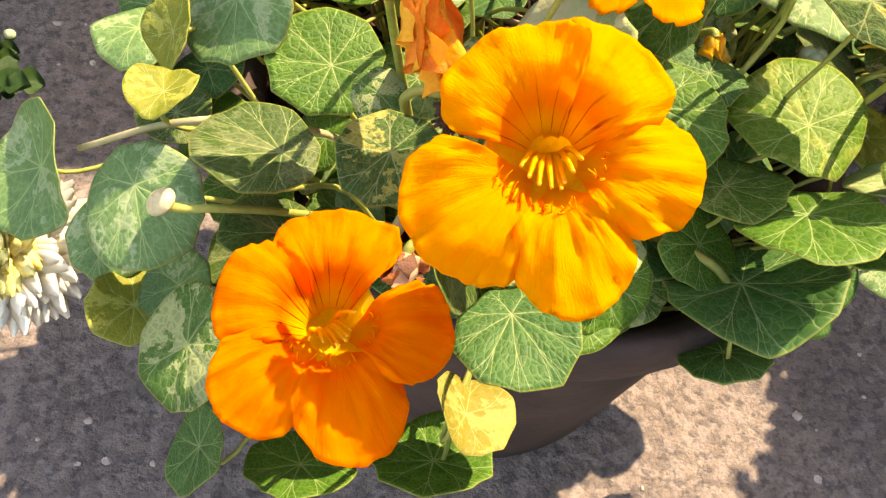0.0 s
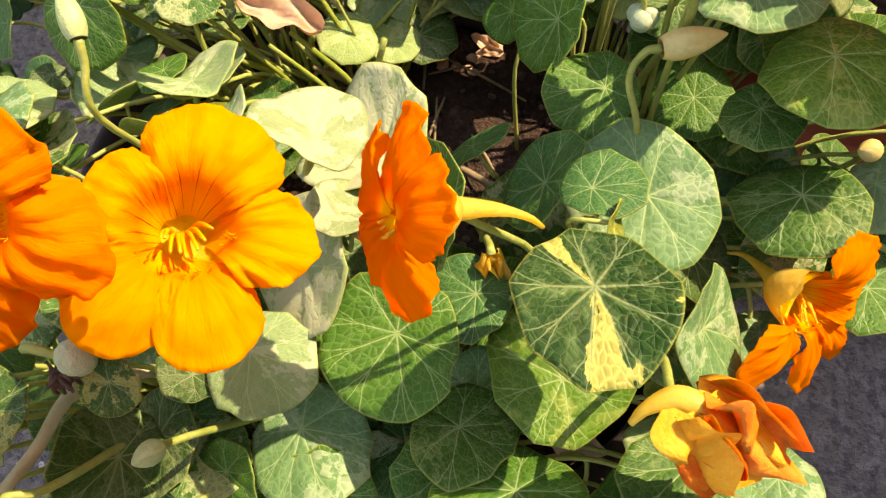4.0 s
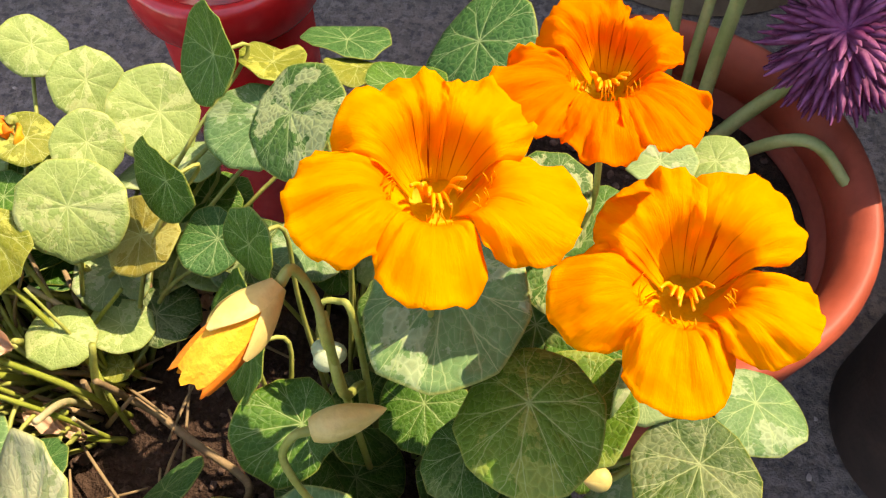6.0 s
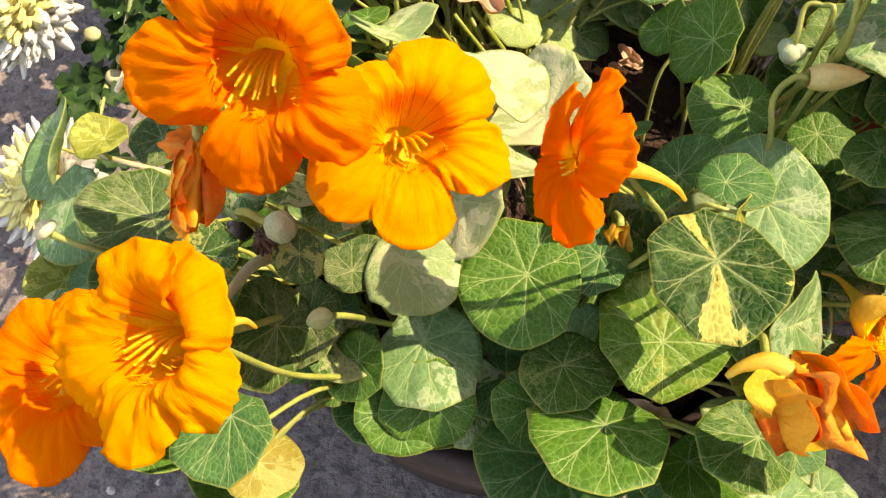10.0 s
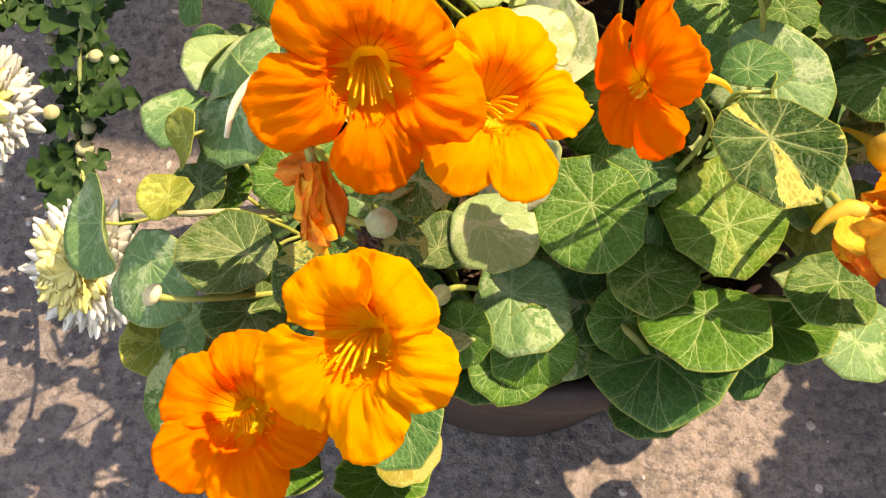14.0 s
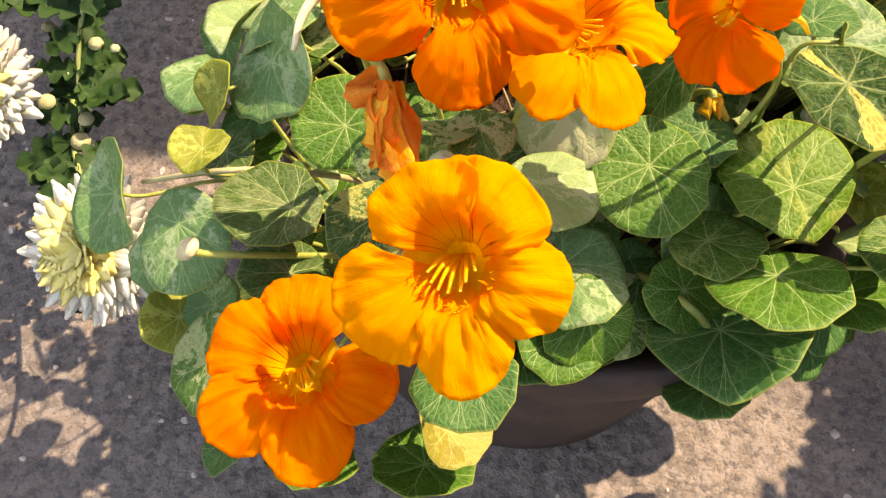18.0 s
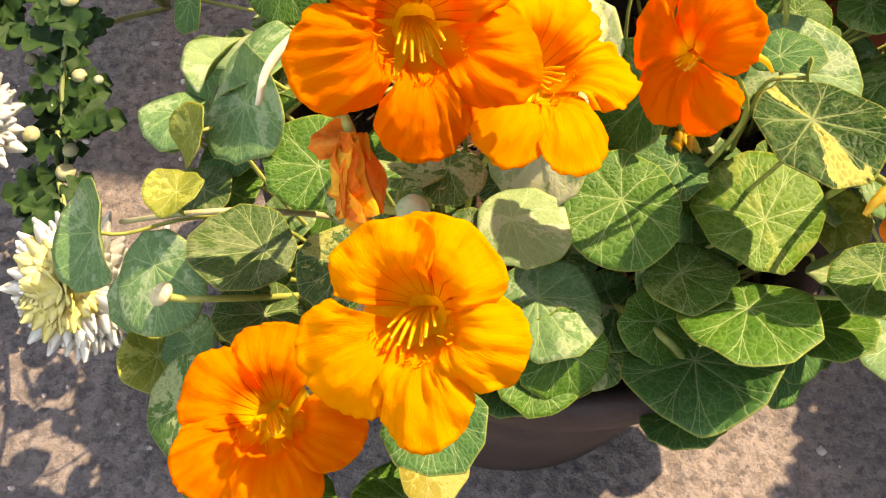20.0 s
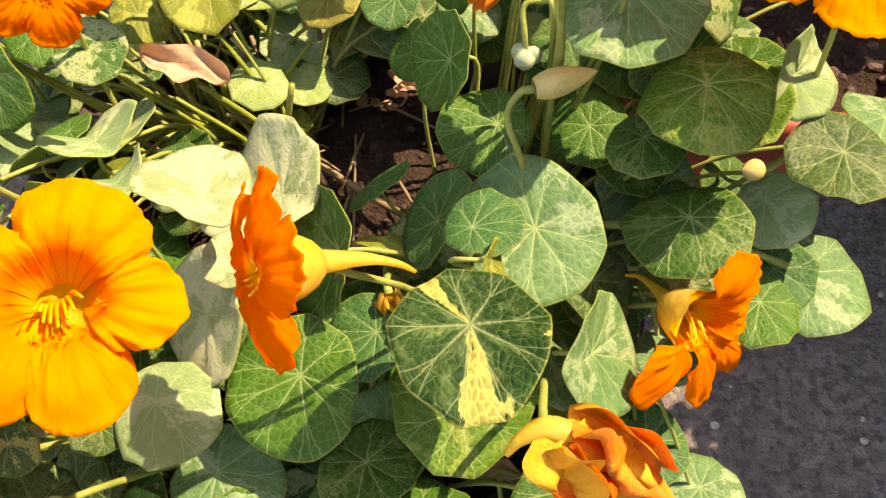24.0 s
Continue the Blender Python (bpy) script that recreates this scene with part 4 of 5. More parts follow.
leaf(plant_B, (0.037, 0.376, 0.271), (0.23, -0.35, 0.91), 0.0182, (-0.0002, -0.0076, -0.0029), "y")
leaf(plant_B, (0.064, 0.390, 0.273), (0.26, -0.55, 0.80), 0.0206, (0.0018, -0.0008, -0.0011), "l")
leaf(plant_B, (0.100, 0.404, 0.279), (-0.56, -0.75, 0.37), 0.0181, (-0.0041, 0.0016, -0.0030), "g")
leaf(plant_B, (0.083, 0.395, 0.248), (-0.28, -0.29, 0.92), 0.0175, (0.0003, -0.0006, -0.0001), "Y")
leaf(plant_B, (0.131, 0.438, 0.283), (-0.08, -0.35, 0.94), 0.0183, (-0.0057, -0.0055, -0.0025), "b")
leaf(plant_B, (0.114, 0.399, 0.247), (-0.02, -0.27, 0.96), 0.0139, (-0.0029, -0.0017, -0.0005), "t")
leaf(plant_R, (0.142, 0.377, 0.290), (-0.63, -0.70, 0.33), 0.0154, (0.0004, -0.0007, -0.0006), "g")
leaf(plant_R, (0.156, 0.405, 0.331), (-0.50, -0.30, 0.82), 0.0193, (0.0029, -0.0033, 0.0006), "v")
leaf(plant_R, (0.171, 0.416, 0.285), (-0.23, -0.17, 0.96), 0.0158, (0.0002, -0.0006, -0.0000), "g")
leaf(plant_R, (0.176, 0.423, 0.310), (-0.24, -0.23, 0.94), 0.0125, (0.0002, -0.0006, -0.0001), "v")
leaf(plant_B, (0.010, 0.357, 0.262), (0.22, -0.19, 0.96), 0.0136, (0.0003, -0.0005, -0.0002), "y")
leaf(plant_B, (0.057, 0.354, 0.229), (0.22, -0.05, 0.97), 0.0136, (0.0001, -0.0006, -0.0001), "l")
leaf(plant_B, (0.073, 0.368, 0.214), (0.15, 0.04, 0.99), 0.0132, (0.0002, -0.0007, 0.0000), "l")
leaf(plant_B, (0.071, 0.354, 0.200), (0.19, -0.10, 0.98), 0.0072, (0.0001, -0.0006, -0.0001), "y")
leaf(plant_B, (0.110, 0.449, 0.301), (-0.67, -0.55, 0.50), 0.0195, (0.0000, -0.0003, -0.0003), "g")
leaf(plant_R, (0.209, 0.469, 0.305), (-0.54, -0.13, 0.83), 0.0233, (0.0001, -0.0005, -0.0000), "t")
leaf(plant_R, (0.194, 0.407, 0.349), (0.02, 0.25, 0.97), 0.0122, (0.0002, -0.0008, 0.0002), "g")
leaf(plant_B, (0.128, 0.460, 0.288), (0.08, 0.37, 0.92), 0.0139, (0.0003, -0.0008, 0.0003), "y", 0.7)
leaf(plant_B, (0.151, 0.488, 0.275), (0.01, 0.43, 0.90), 0.0188, (0.0003, -0.0010, 0.0005), "t")
leaf(plant_B, (0.160, 0.470, 0.280), (-0.03, 0.55, 0.84), 0.0147, (0.0004, -0.0012, 0.0008), "y")
leaf(plant_B, (0.073, 0.453, 0.253), (0.40, -0.33, 0.86), 0.0208, (-0.0019, -0.0022, 0.0000), "l")
leaf(plant_B, (0.039, 0.460, 0.259), (0.48, -0.42, 0.77), 0.0158, (0.0001, -0.0011, -0.0007), "l")
leaf(plant_B, (0.010, 0.473, 0.262), (0.50, -0.24, 0.83), 0.0144, (0.0002, -0.0007, -0.0003), "l")
leaf(plant_B, (0.053, 0.427, 0.261), (0.47, -0.36, 0.80), 0.0145, (0.0002, -0.0013, -0.0007), "l")
leaf(plant_B, (0.025, 0.427, 0.258), (0.44, -0.02, 0.90), 0.0127, (0.0003, -0.0008, -0.0001), "y")
leaf(plant_R, (0.288, 0.457, 0.262), (-0.20, 0.04, 0.98), 0.0147, (0.0000, -0.0006, 0.0000), "p")
leaf(plant_R, (0.312, 0.464, 0.258), (-0.26, 0.04, 0.97), 0.0140, (0.0000, -0.0006, 0.0000), "l")
leaf(plant_R, (0.242, 0.403, 0.312), (-0.07, -0.11, 0.99), 0.0150, (-0.0008, -0.0012, -0.0002), "v")
leaf(plant_R, (0.266, 0.431, 0.265), (-0.15, 0.00, 0.99), 0.0082, (0.0000, -0.0005, 0.0000), "g")
leaf(plant_R, (0.326, 0.360, 0.259), (0.17, 0.21, 0.96), 0.0186, (-0.0001, -0.0014, 0.0003), "b")
leaf(plant_R, (0.324, 0.426, 0.275), (0.62, -0.31, 0.73), 0.0131, (0.0001, -0.0004, -0.0002), "g")
leaf(plant_B, (-0.060, 0.271, 0.250), (-0.52, 0.23, 0.82), 0.0170, (0.0006, -0.0005, 0.0005), "p", 1.1)
leaf(plant_B, (0.004, 0.309, 0.235), (-0.28, 0.58, 0.77), 0.0217, (0.0006, -0.0006, 0.0007), "p", 1.0)
leaf(plant_B, (-0.022, 0.293, 0.238), (-0.45, 0.14, 0.88), 0.0175, (0.0004, -0.0004, 0.0003), "p", 1.2)
leaf(plant_B, (-0.030, 0.247, 0.265), (-0.08, 0.49, 0.87), 0.0182, (0.0007, -0.0006, 0.0004), "v", 0.7)
leaf(plant_B, (0.021, 0.271, 0.262), (-0.35, 0.66, 0.66), 0.0229, (0.0008, -0.0007, 0.0012), "y", 0.9)
leaf(plant_B, (0.002, 0.296, 0.225), (-0.14, 0.44, 0.89), 0.0178, (0.0007, -0.0008, 0.0005), "g")
leaf(plant_B, (-0.034, 0.316, 0.235), (-0.08, 0.40, 0.91), 0.0170, (0.0007, -0.0008, 0.0004), "b", 0.8)
leaf(plant_B, (0.003, 0.328, 0.273), (0.13, -0.12, 0.98), 0.0155, (0.0007, -0.0013, -0.0003), "v")
leaf(plant_B, (-0.024, 0.338, 0.270), (0.19, -0.11, 0.98), 0.0153, (0.0009, -0.0022, -0.0004), "g")
leaf(plant_B, (-0.052, 0.350, 0.275), (0.20, 0.10, 0.97), 0.0138, (0.0002, -0.0007, 0.0000), "v")
leaf(plant_B, (-0.092, 0.349, 0.235), (0.20, 0.29, 0.94), 0.0117, (0.0003, -0.0009, 0.0002), "t")
leaf(plant_B, (-0.028, 0.364, 0.268), (0.21, -0.26, 0.94), 0.0142, (0.0001, -0.0008, -0.0003), "g")
leaf(plant_B, (0.022, 0.285, 0.276), (-0.32, 0.45, 0.83), 0.0184, (0.0014, -0.0008, 0.0010), "p", 1.0)
leaf(plant_F, (0.041, 0.264, 0.285), (-0.38, 0.56, 0.73), 0.0133, (0.0001, -0.0005, 0.0005), "p", 0.9)
leaf(plant_B, (0.007, 0.291, 0.270), (-0.33, 0.18, 0.93), 0.0104, (0.0002, -0.0007, 0.0002), "g")
leaf(plant_F, (0.058, 0.162, 0.235), (-0.05, 0.23, 0.97), 0.0161, (0.0047, -0.0011, 0.0005), "v")
leaf(plant_F, (0.039, 0.154, 0.252), (0.77, 0.18, 0.62), 0.0219, (-0.0010, -0.0056, 0.0029), "m")
leaf(plant_F, (0.081, 0.155, 0.200), (-0.17, 0.35, 0.92), 0.0202, (0.0004, -0.0007, 0.0004), "t")

leaf(plant_R, (0.256, 0.232, 0.178), (0.10, 0.05, 0.99), 0.0185, (0.0000, -0.0012, 0.0000), "t")
leaf(plant_R, (0.287, 0.222, 0.150), (-0.10, 0.25, 0.96), 0.0200, (0.0004, -0.0020, 0.0004), "b")

# blooms
flower(plant_F, (0.044, 0.110, 0.357), (-0.26, -0.50, 0.83), (-0.16, 0.87, 0.47), 0.0283, "amber", angles=(20, -35, -110, -174, 119), scale=(0.88, 0.93, 1.05, 1.12, 1.10), widths=(1.15, 1.25, 1.0, 1.0, 1.1))
flower(plant_F, (0.004, 0.098, 0.305), (-0.01, -0.22, 0.98), (-0.56, 0.81, 0.17), 0.0279, "orange", angles=(39, -37, -131, 164, 104), scale=(0.95, 0.96, 1.04, 1.21, 1.15))
flower(plant_F, (0.039, 0.178, 0.382), (0.22, -0.75, 0.62), (-0.14, 0.61, 0.78), 0.0319, "orange", angles=(25, -38, -114, 180, 106), scale=(1.03, 0.84, 1.05, 1.07, 1.11), spur=((0.020, 0.190, 0.369), (0.008, 0.187, 0.368), (0.000, 0.183, 0.365), (-0.004, 0.176, 0.362), (-0.005, 0.168, 0.358)), calyx=SPUR_WHITE)
flower(plant_F, (0.074, 0.198, 0.352), (0.33, -0.16, 0.93), (-0.48, 0.82, 0.32), 0.0291, "amber", angles=(56, -34, -112, 180, 125), scale=(0.83, 1.05, 1.06, 1.15, 1.16))
flower(plant_F, (0.119, 0.215, 0.347), (-0.80, -0.46, 0.38), (-0.12, 0.60, 0.79), 0.0248, "red", angles=(82, 8, -64, -152, 150), scale=(1.04, 1.10, 1.00, 1.10, 1.12), spur=((0.130, 0.222, 0.341), (0.143, 0.229, 0.334), (0.152, 0.232, 0.328), (0.157, 0.233, 0.322)), ruffle=0.8, cup=-0.10, core=0.04, widths=(1.12, 0.72, 1.15, 1.05, 1.00))
flower(plant_R, (0.212, 0.353, 0.388), (0.06, -0.05, 1.00), (-0.22, 0.97, 0.06), 0.0310, "amber", angles=(36, -34, -115, 173, 108), scale=(0.90, 0.86, 1.10, 1.04, 1.12), ruffle=1.5)
flower(plant_R, (0.249, 0.401, 0.377), (-0.12, -0.09, 0.99), (-0.11, 0.99, 0.08), 0.0261, "orange", angles=(24, -55, -137, 177, 117), scale=(0.88, 0.78, 1.18, 1.12, 1.21), ruffle=1.9)
flower(plant_R, (0.277, 0.356, 0.352), (-0.21, -0.08, 0.98), (-0.01, 1.00, 0.08), 0.0344, "amber", angles=(32, -35, -115, 176, 107), scale=(0.90, 0.98, 0.98, 1.06, 1.06))
flower(plant_B, (0.027, 0.300, 0.345), (0.57, -0.64, 0.52), (-0.31, 0.42, 0.85), 0.0196, "orange", angles=(31, -53, -121, 169, 110), scale=(0.96, 0.94, 1.06, 1.09, 1.08))
flower(plant_B, (-0.074, 0.304, 0.317), (-0.52, -0.74, 0.42), (0.38, 0.23, 0.90), 0.0190, "orange")
flower(plant_R, (0.258, 0.256, 0.259), (0.66, -0.56, 0.50), (0.33, 0.82, 0.47), 0.0275, "orange", angles=(-4, -64, -100, -138, 158), scale=(1.09, 0.87, 1.35, 1.35, 1.35), narrow=0.66, ruffle=0.6)


# ---- low leaves that fill the crowns under the larger ones, and those that hang over the pot's edge ----
rf = random.Random(23)
for k in range(74):
    a, q = rf.uniform(0, 6.28), 0.138 * math.sqrt(rf.uniform(0.05, 1.0))
    x, y = 0.098 + q * math.cos(a), 0.291 + q * math.sin(a)
    bare_earth = math.hypot((x - 0.128) / 0.042, (y - 0.350) / 0.048) < 1 or math.hypot(x - 0.085, y - 0.408) < 0.03 or math.hypot(x - 0.045, y - 0.345) < 0.036
    z = rf.uniform(0.205, 0.242)
    lean = (0.5 * math.cos(a) * q / 0.14 + rf.uniform(-0.35, 0.35), 0.5 * math.sin(a) * q / 0.14 + rf.uniform(-0.35, 0.35), 0.85)
    r, sty = rf.uniform(0.011, 0.021), rf.choice("ddggttmvyb")
    if bare_earth:
        continue
    root = plant_F if y < 0.255 else (plant_R if x > 0.12 else plant_B)
    leaf(root, (x, y, z), Vector(lean).normalized(), r, (0.001 * math.cos(a), 0.003 * math.sin(a), 0.0), sty)
for k in range(22):
    x, y, z = rf.uniform(-0.045, 0.105), rf.uniform(0.392, 0.440), rf.uniform(0.195, 0.255)
    n = Vector((rf.uniform(-0.4, 0.3), rf.uniform(-0.2, 0.5), 0.85)).normalized()
    leaf(plant_B, (x, y, z), n, rf.uniform(0.014, 0.021), (0.0, -0.003, 0.0), rf.choice("llpygv"))
for k in range(14):
    x, y, z = rf.uniform(0.185, 0.275), rf.uniform(0.366, 0.398), rf.uniform(0.232, 0.268)
    n = Vector((rf.uniform(-0.3, 0.3), rf.uniform(-0.5, 0.2), 0.85)).normalized()
    leaf(plant_R, (x, y, z), n, rf.uniform(0.014, 0.021), (0.0, -0.003, 0.0), rf.choice("ddtgvb"))
for k in range(12):
    x, y, z = rf.uniform(-0.080, -0.005), rf.uniform(0.135, 0.250), rf.uniform(0.212, 0.245)
    n = Vector((rf.uniform(-0.6, 0.1), rf.uniform(-0.5, 0.2), 0.8)).normalized()
    leaf(plant_F, (x, y, z), n, rf.uniform(0.012, 0.019), (0.0, -0.002, 0.0), rf.choice("bymvgt"))
for k in range(9):
    a = rf.uniform(225, 335)
    a = radians(a if not 255 < a < 305 else (a - 35 if a < 280 else a + 35))
    q = 0.152 + rf.uniform(0.0, 0.008)
    x, y, z = 0.098 + q * math.cos(a), 0.291 + q * math.sin(a), rf.uniform(0.188, 0.212)
    n = Vector((0.6 * math.cos(a) + rf.uniform(-0.2, 0.2), 0.6 * math.sin(a) + rf.uniform(-0.2, 0.2), 0.75)).normalized()
    leaf(plant_F, (x, y, z), n, rf.uniform(0.012, 0.018), (0.0, -0.002, -0.001), rf.choice("ddttg"))
for k in range(16):
    x, y, z = rf.uniform(0.225, 0.300), rf.uniform(0.235, 0.365), rf.uniform(0.205, 0.240)
    n = Vector((rf.uniform(-0.2, 0.5), rf.uniform(-0.5, 0.2), 0.85)).normalized()
    leaf(plant_R, (x, y, z), n, rf.uniform(0.014, 0.022), (0.0, -0.003, 0.0), rf.choice("ddtgbv"))


# small leaves crowding the far rim and the foot of the crown
for k in range(16):
    x, y, z = rf.uniform(-0.035, 0.190), rf.uniform(0.405, 0.448), rf.uniform(0.205, 0.245)
    n = Vector((rf.uniform(-0.3, 0.4), rf.uniform(-0.5, 0.1), 0.85)).normalized()
    leaf(plant_B if x < 0.12 else plant_R, (x, y, z), n, rf.uniform(0.009, 0.016), (0.0, -0.002, 0.0), rf.choice("lygnlb"))
for k in range(12):
    x, y, z = rf.uniform(-0.060, 0.000), rf.uniform(0.300, 0.380), rf.uniform(0.205, 0.240)
    n = Vector((rf.uniform(-0.5, 0.2), rf.uniform(-0.5, 0.3), 0.8)).normalized()
    leaf(plant_B, (x, y, z), n, rf.uniform(0.008, 0.015), (0.0, -0.002, 0.0), rf.choice("lygnmv"))
for k in range(10):
    x, y, z = rf.uniform(0.000, 0.070), rf.uniform(0.150, 0.205), rf.uniform(0.205, 0.236)
    n = Vector((rf.uniform(-0.5, 0.3), rf.uniform(-0.6, 0.1), 0.8)).normalized()
    leaf(plant_F, (x, y, z), n, rf.uniform(0.008, 0.014), (0.0, -0.002, 0.0), rf.choice("gttdd"))

# small blotched leaf beside the ripe seed pod
leaf(plant_F, (0.0460, 0.1690, 0.2960), Vector((0.10, -0.55, 0.80)).normalized(), 0.0095, (0.0, -0.001, -0.001), "w")

# leaves between the brown pot and the terracotta pot
for x, y, z, r, sty in ((0.187, 0.439, 0.268, 0.021, "d"), (0.207, 0.436, 0.262, 0.019, "t"), (0.211, 0.454, 0.272, 0.022, "g"), (0.214, 0.469, 0.275, 0.018, "d"), (0.191, 0.430, 0.250, 0.017, "v"), (0.190, 0.465, 0.262, 0.019, "g")):
    leaf(plant_R, (x, y, z), Vector((0.05, -0.35, 0.93)).normalized(), r, (0.0, -0.003, 0.0), sty)


# ---- buds, pods and spent blooms ----
def holder(name, root, at):
    ob = new(name)
    ob.parent = root
    ob.matrix_basis = Matrix.Translation(Vector(at) - root.location)
    return ob, Matrix.Translation(Vector(at))


def pointed_bud(root, base, tip, r, stem, mat=CALYX_PALE, open_tip=False):
    """A closed bud: sepals that overlap to a point, on a hooked stalk; an opening one shows its petals."""
    count[0] += 1
    rnd = random.Random(count[0])
    ob, wm = holder("flower_bud", root, base)
    axis = (Vector(tip) - Vector(base)).normalized()
    long = (Vector(tip) - Vector(base)).length
    turn = basis(axis, (0.1, 0.2, 1))
    stop = 0.66 if open_tip else 1.0
    for k in range(4):
        verts, faces = [], []
        n, m = 12, 9
        for i in range(n + 1):
            s = i / n * stop
            rr = r * (math.sin(math.pi * min(1, 0.12 + 0.88 * s) ** 0.75) ** 0.8 if not open_tip else (0.14 + 1.06 * math.sin(math.pi * min(1, s * 0.72 + 0.05)))) + 0.0003
            for j in range(m + 1):
                a = radians(k * 90 + (-56 + 112 * j / m) * ((1 - 0.93 * (s / stop) ** 1.6) if open_tip else 1.0) + 18 * s)
                q = rr * (1 + 0.03 * (k % 2)) - 0.0002 * (abs(j - m / 2) > m / 2 - 1)
                verts.append((q * math.cos(a), q * math.sin(a), long * s))
        row = m + 1
        faces = [(i * row + j, i * row + j + 1, (i + 1) * row + j + 1, (i + 1) * row + j) for i in range(n) for j in range(m)]
        kk = len(verts)
        verts += [(x * 0.93, y * 0.93, z) for x, y, z in verts]
        faces += [tuple(v + kk for v in reversed(f)) for f in faces]
        part("sepal", mesh_of("sepal", verts, faces, mat), ob, m=turn)
    if open_tip:
        for k in range(5):
            verts, faces = [], []
            n, m = 10, 8
            for i in range(n + 1):
                s = 0.25 + 0.86 * i / n
                rr = r * (0.10 + 1.00 * math.sin(math.pi * min(1, s * 0.56 + 0.06)))
                for j in range(m + 1):
                    w = -1 + 2 * j / m
                    a = radians(k * 72 + 46 * w)
                    z = long * (s - 0.10 * w * w * (i / n) + 0.035 * math.sin(7 * w + k) * i / n)
                    q = rr * (0.88 + 0.04 * (k % 2)) * (1 + 0.06 * math.sin(5 * w + k) * i / n)
                    verts.append((q * math.cos(a), q * math.sin(a), z))
            row = m + 1
            faces = [(i * row + j, i * row + j + 1, (i + 1) * row + j + 1, (i + 1) * row + j) for i in range(n) for j in range(m)]
            kk = len(verts)
            verts += [(x * 0.95, y * 0.95, z) for x, y, z in verts]
            faces += [tuple(v + kk for v in reversed(f)) for f in faces]
            part("petal", mesh_of("petal", verts, faces, FADED if k % 2 else WILTED_BRIGHT), ob, m=turn)
    line_part("pedicel", [base, *stem], (0.0016, 0.0013, 0.0012, 0.0013), PETIOLE, ob, wm)
    return ob


WILTED_BRIGHT = plain_material("furled_petal", (0.86, 0.20, 0.015), (0.92, 0.36, 0.05), 120, 0.6, 0.0008, 0.3, 0.2)
pointed_bud(plant_R, (0.183, 0.311, 0.311), (0.203, 0.320, 0.3135), 0.0048, ((0.178, 0.308, 0.311), (0.1755, 0.303, 0.302), (0.184, 0.296, 0.280), (0.190, 0.300, 0.215)))
pointed_bud(plant_R, (0.177, 0.331, 0.363), (0.1625, 0.308, 0.357), 0.0066, ((0.1795, 0.335, 0.364), (0.184, 0.333, 0.354), (0.188, 0.326, 0.335), (0.192, 0.322, 0.230)), CALYX_PALE, True)
pointed_bud(plant_B, (0.013, 0.257, 0.331), (0.004, 0.270, 0.338), 0.0036, ((0.0145, 0.253, 0.326), (0.017, 0.244, 0.310), (0.022, 0.262, 0.250)), BUD_GREEN)
pointed_bud(plant_F, (0.063, 0.156, 0.286), (0.060, 0.149, 0.293), 0.0034, ((0.064, 0.158, 0.283), (0.068, 0.165, 0.270), (0.076, 0.185, 0.22)), BUD_GREEN)
pointed_bud(plant_F, (-0.0425, 0.1405, 0.2835), (-0.0452, 0.1405, 0.2878), 0.0041, ((-0.038, 0.1412, 0.2812), (-0.027, 0.143, 0.2800), (-0.006, 0.155, 0.262), (0.030, 0.190, 0.205)), BUD_CREAM)
pointed_bud(plant_B, (-0.056, 0.345, 0.290), (-0.050, 0.352, 0.298), 0.0044, ((-0.058, 0.342, 0.286), (-0.050, 0.338, 0.270), (-0.010, 0.345, 0.21)), CALYX)
pointed_bud(plant_R, (0.275, 0.324, 0.262), (0.267, 0.321, 0.265), 0.0040, ((0.279, 0.326, 0.261), (0.287, 0.334, 0.262), (0.262, 0.330, 0.215)), CALYX_PALE)


def pod(root, at, r, mat, stem, lobes=3, husk=False):
    """A ribbed seed pod of a few rounded lobes on a stalk."""
    count[0] += 1
    ob, wm = holder("seed_pod", root, at)
    for k in range(lobes):
        v, f = blob(r * (0.80 if lobes > 1 else 1.0), 1, 0.9, 1.0 if lobes > 1 else 1.10, 0.10, count[0] * 5 + k, 9, 14) if not husk else blob(r, 1, 0.92, 1.10, 0.06, count[0] * 5, 16, 48)
        if husk:
            v = [(x * (1 + 0.022 * math.cos(12 * math.atan2(y, x))), y * (1 + 0.022 * math.cos(12 * math.atan2(y, x))), z) for x, y, z in v]
        a = 2 * math.pi * k / lobes + 0.4
        d = Vector((math.cos(a) * r * 0.42, math.sin(a) * r * 0.42, 0)) if lobes > 1 else Vector()
        part("lobe", mesh_of("lobe", [Vector(p) + d for p in v], f, mat), ob)
    if husk:
        bits = []
        rnd = random.Random(4)
        for k in range(46):
            a, b = rnd.uniform(0, 6.28), rnd.uniform(-1.2, 0.5)
            p = Vector((-0.0048, -0.0052, -0.0036))
            d = Vector((math.cos(a) * math.cos(b), math.sin(a) * math.cos(b), math.sin(b))) * rnd.uniform(0.003, 0.0068)
            side = Vector((rnd.uniform(-1, 1), rnd.uniform(-1, 1), rnd.uniform(-1, 1))) * 0.0012
            bits.append(tube([p, p + d * 0.6 + side, p + d + Vector((0, 0, -0.001))], (0.0010, 0.0005), 4, 3))
        part("husk", mesh_of("husk", *join(bits), HUSK), ob, "dark dried husk")
    line_part("pedicel", [at, *stem], (0.0013, 0.0015, 0.0015, 0.0012) if husk else (0.0011, 0.0011, 0.0013), PETIOLE, ob, wm)
    return ob


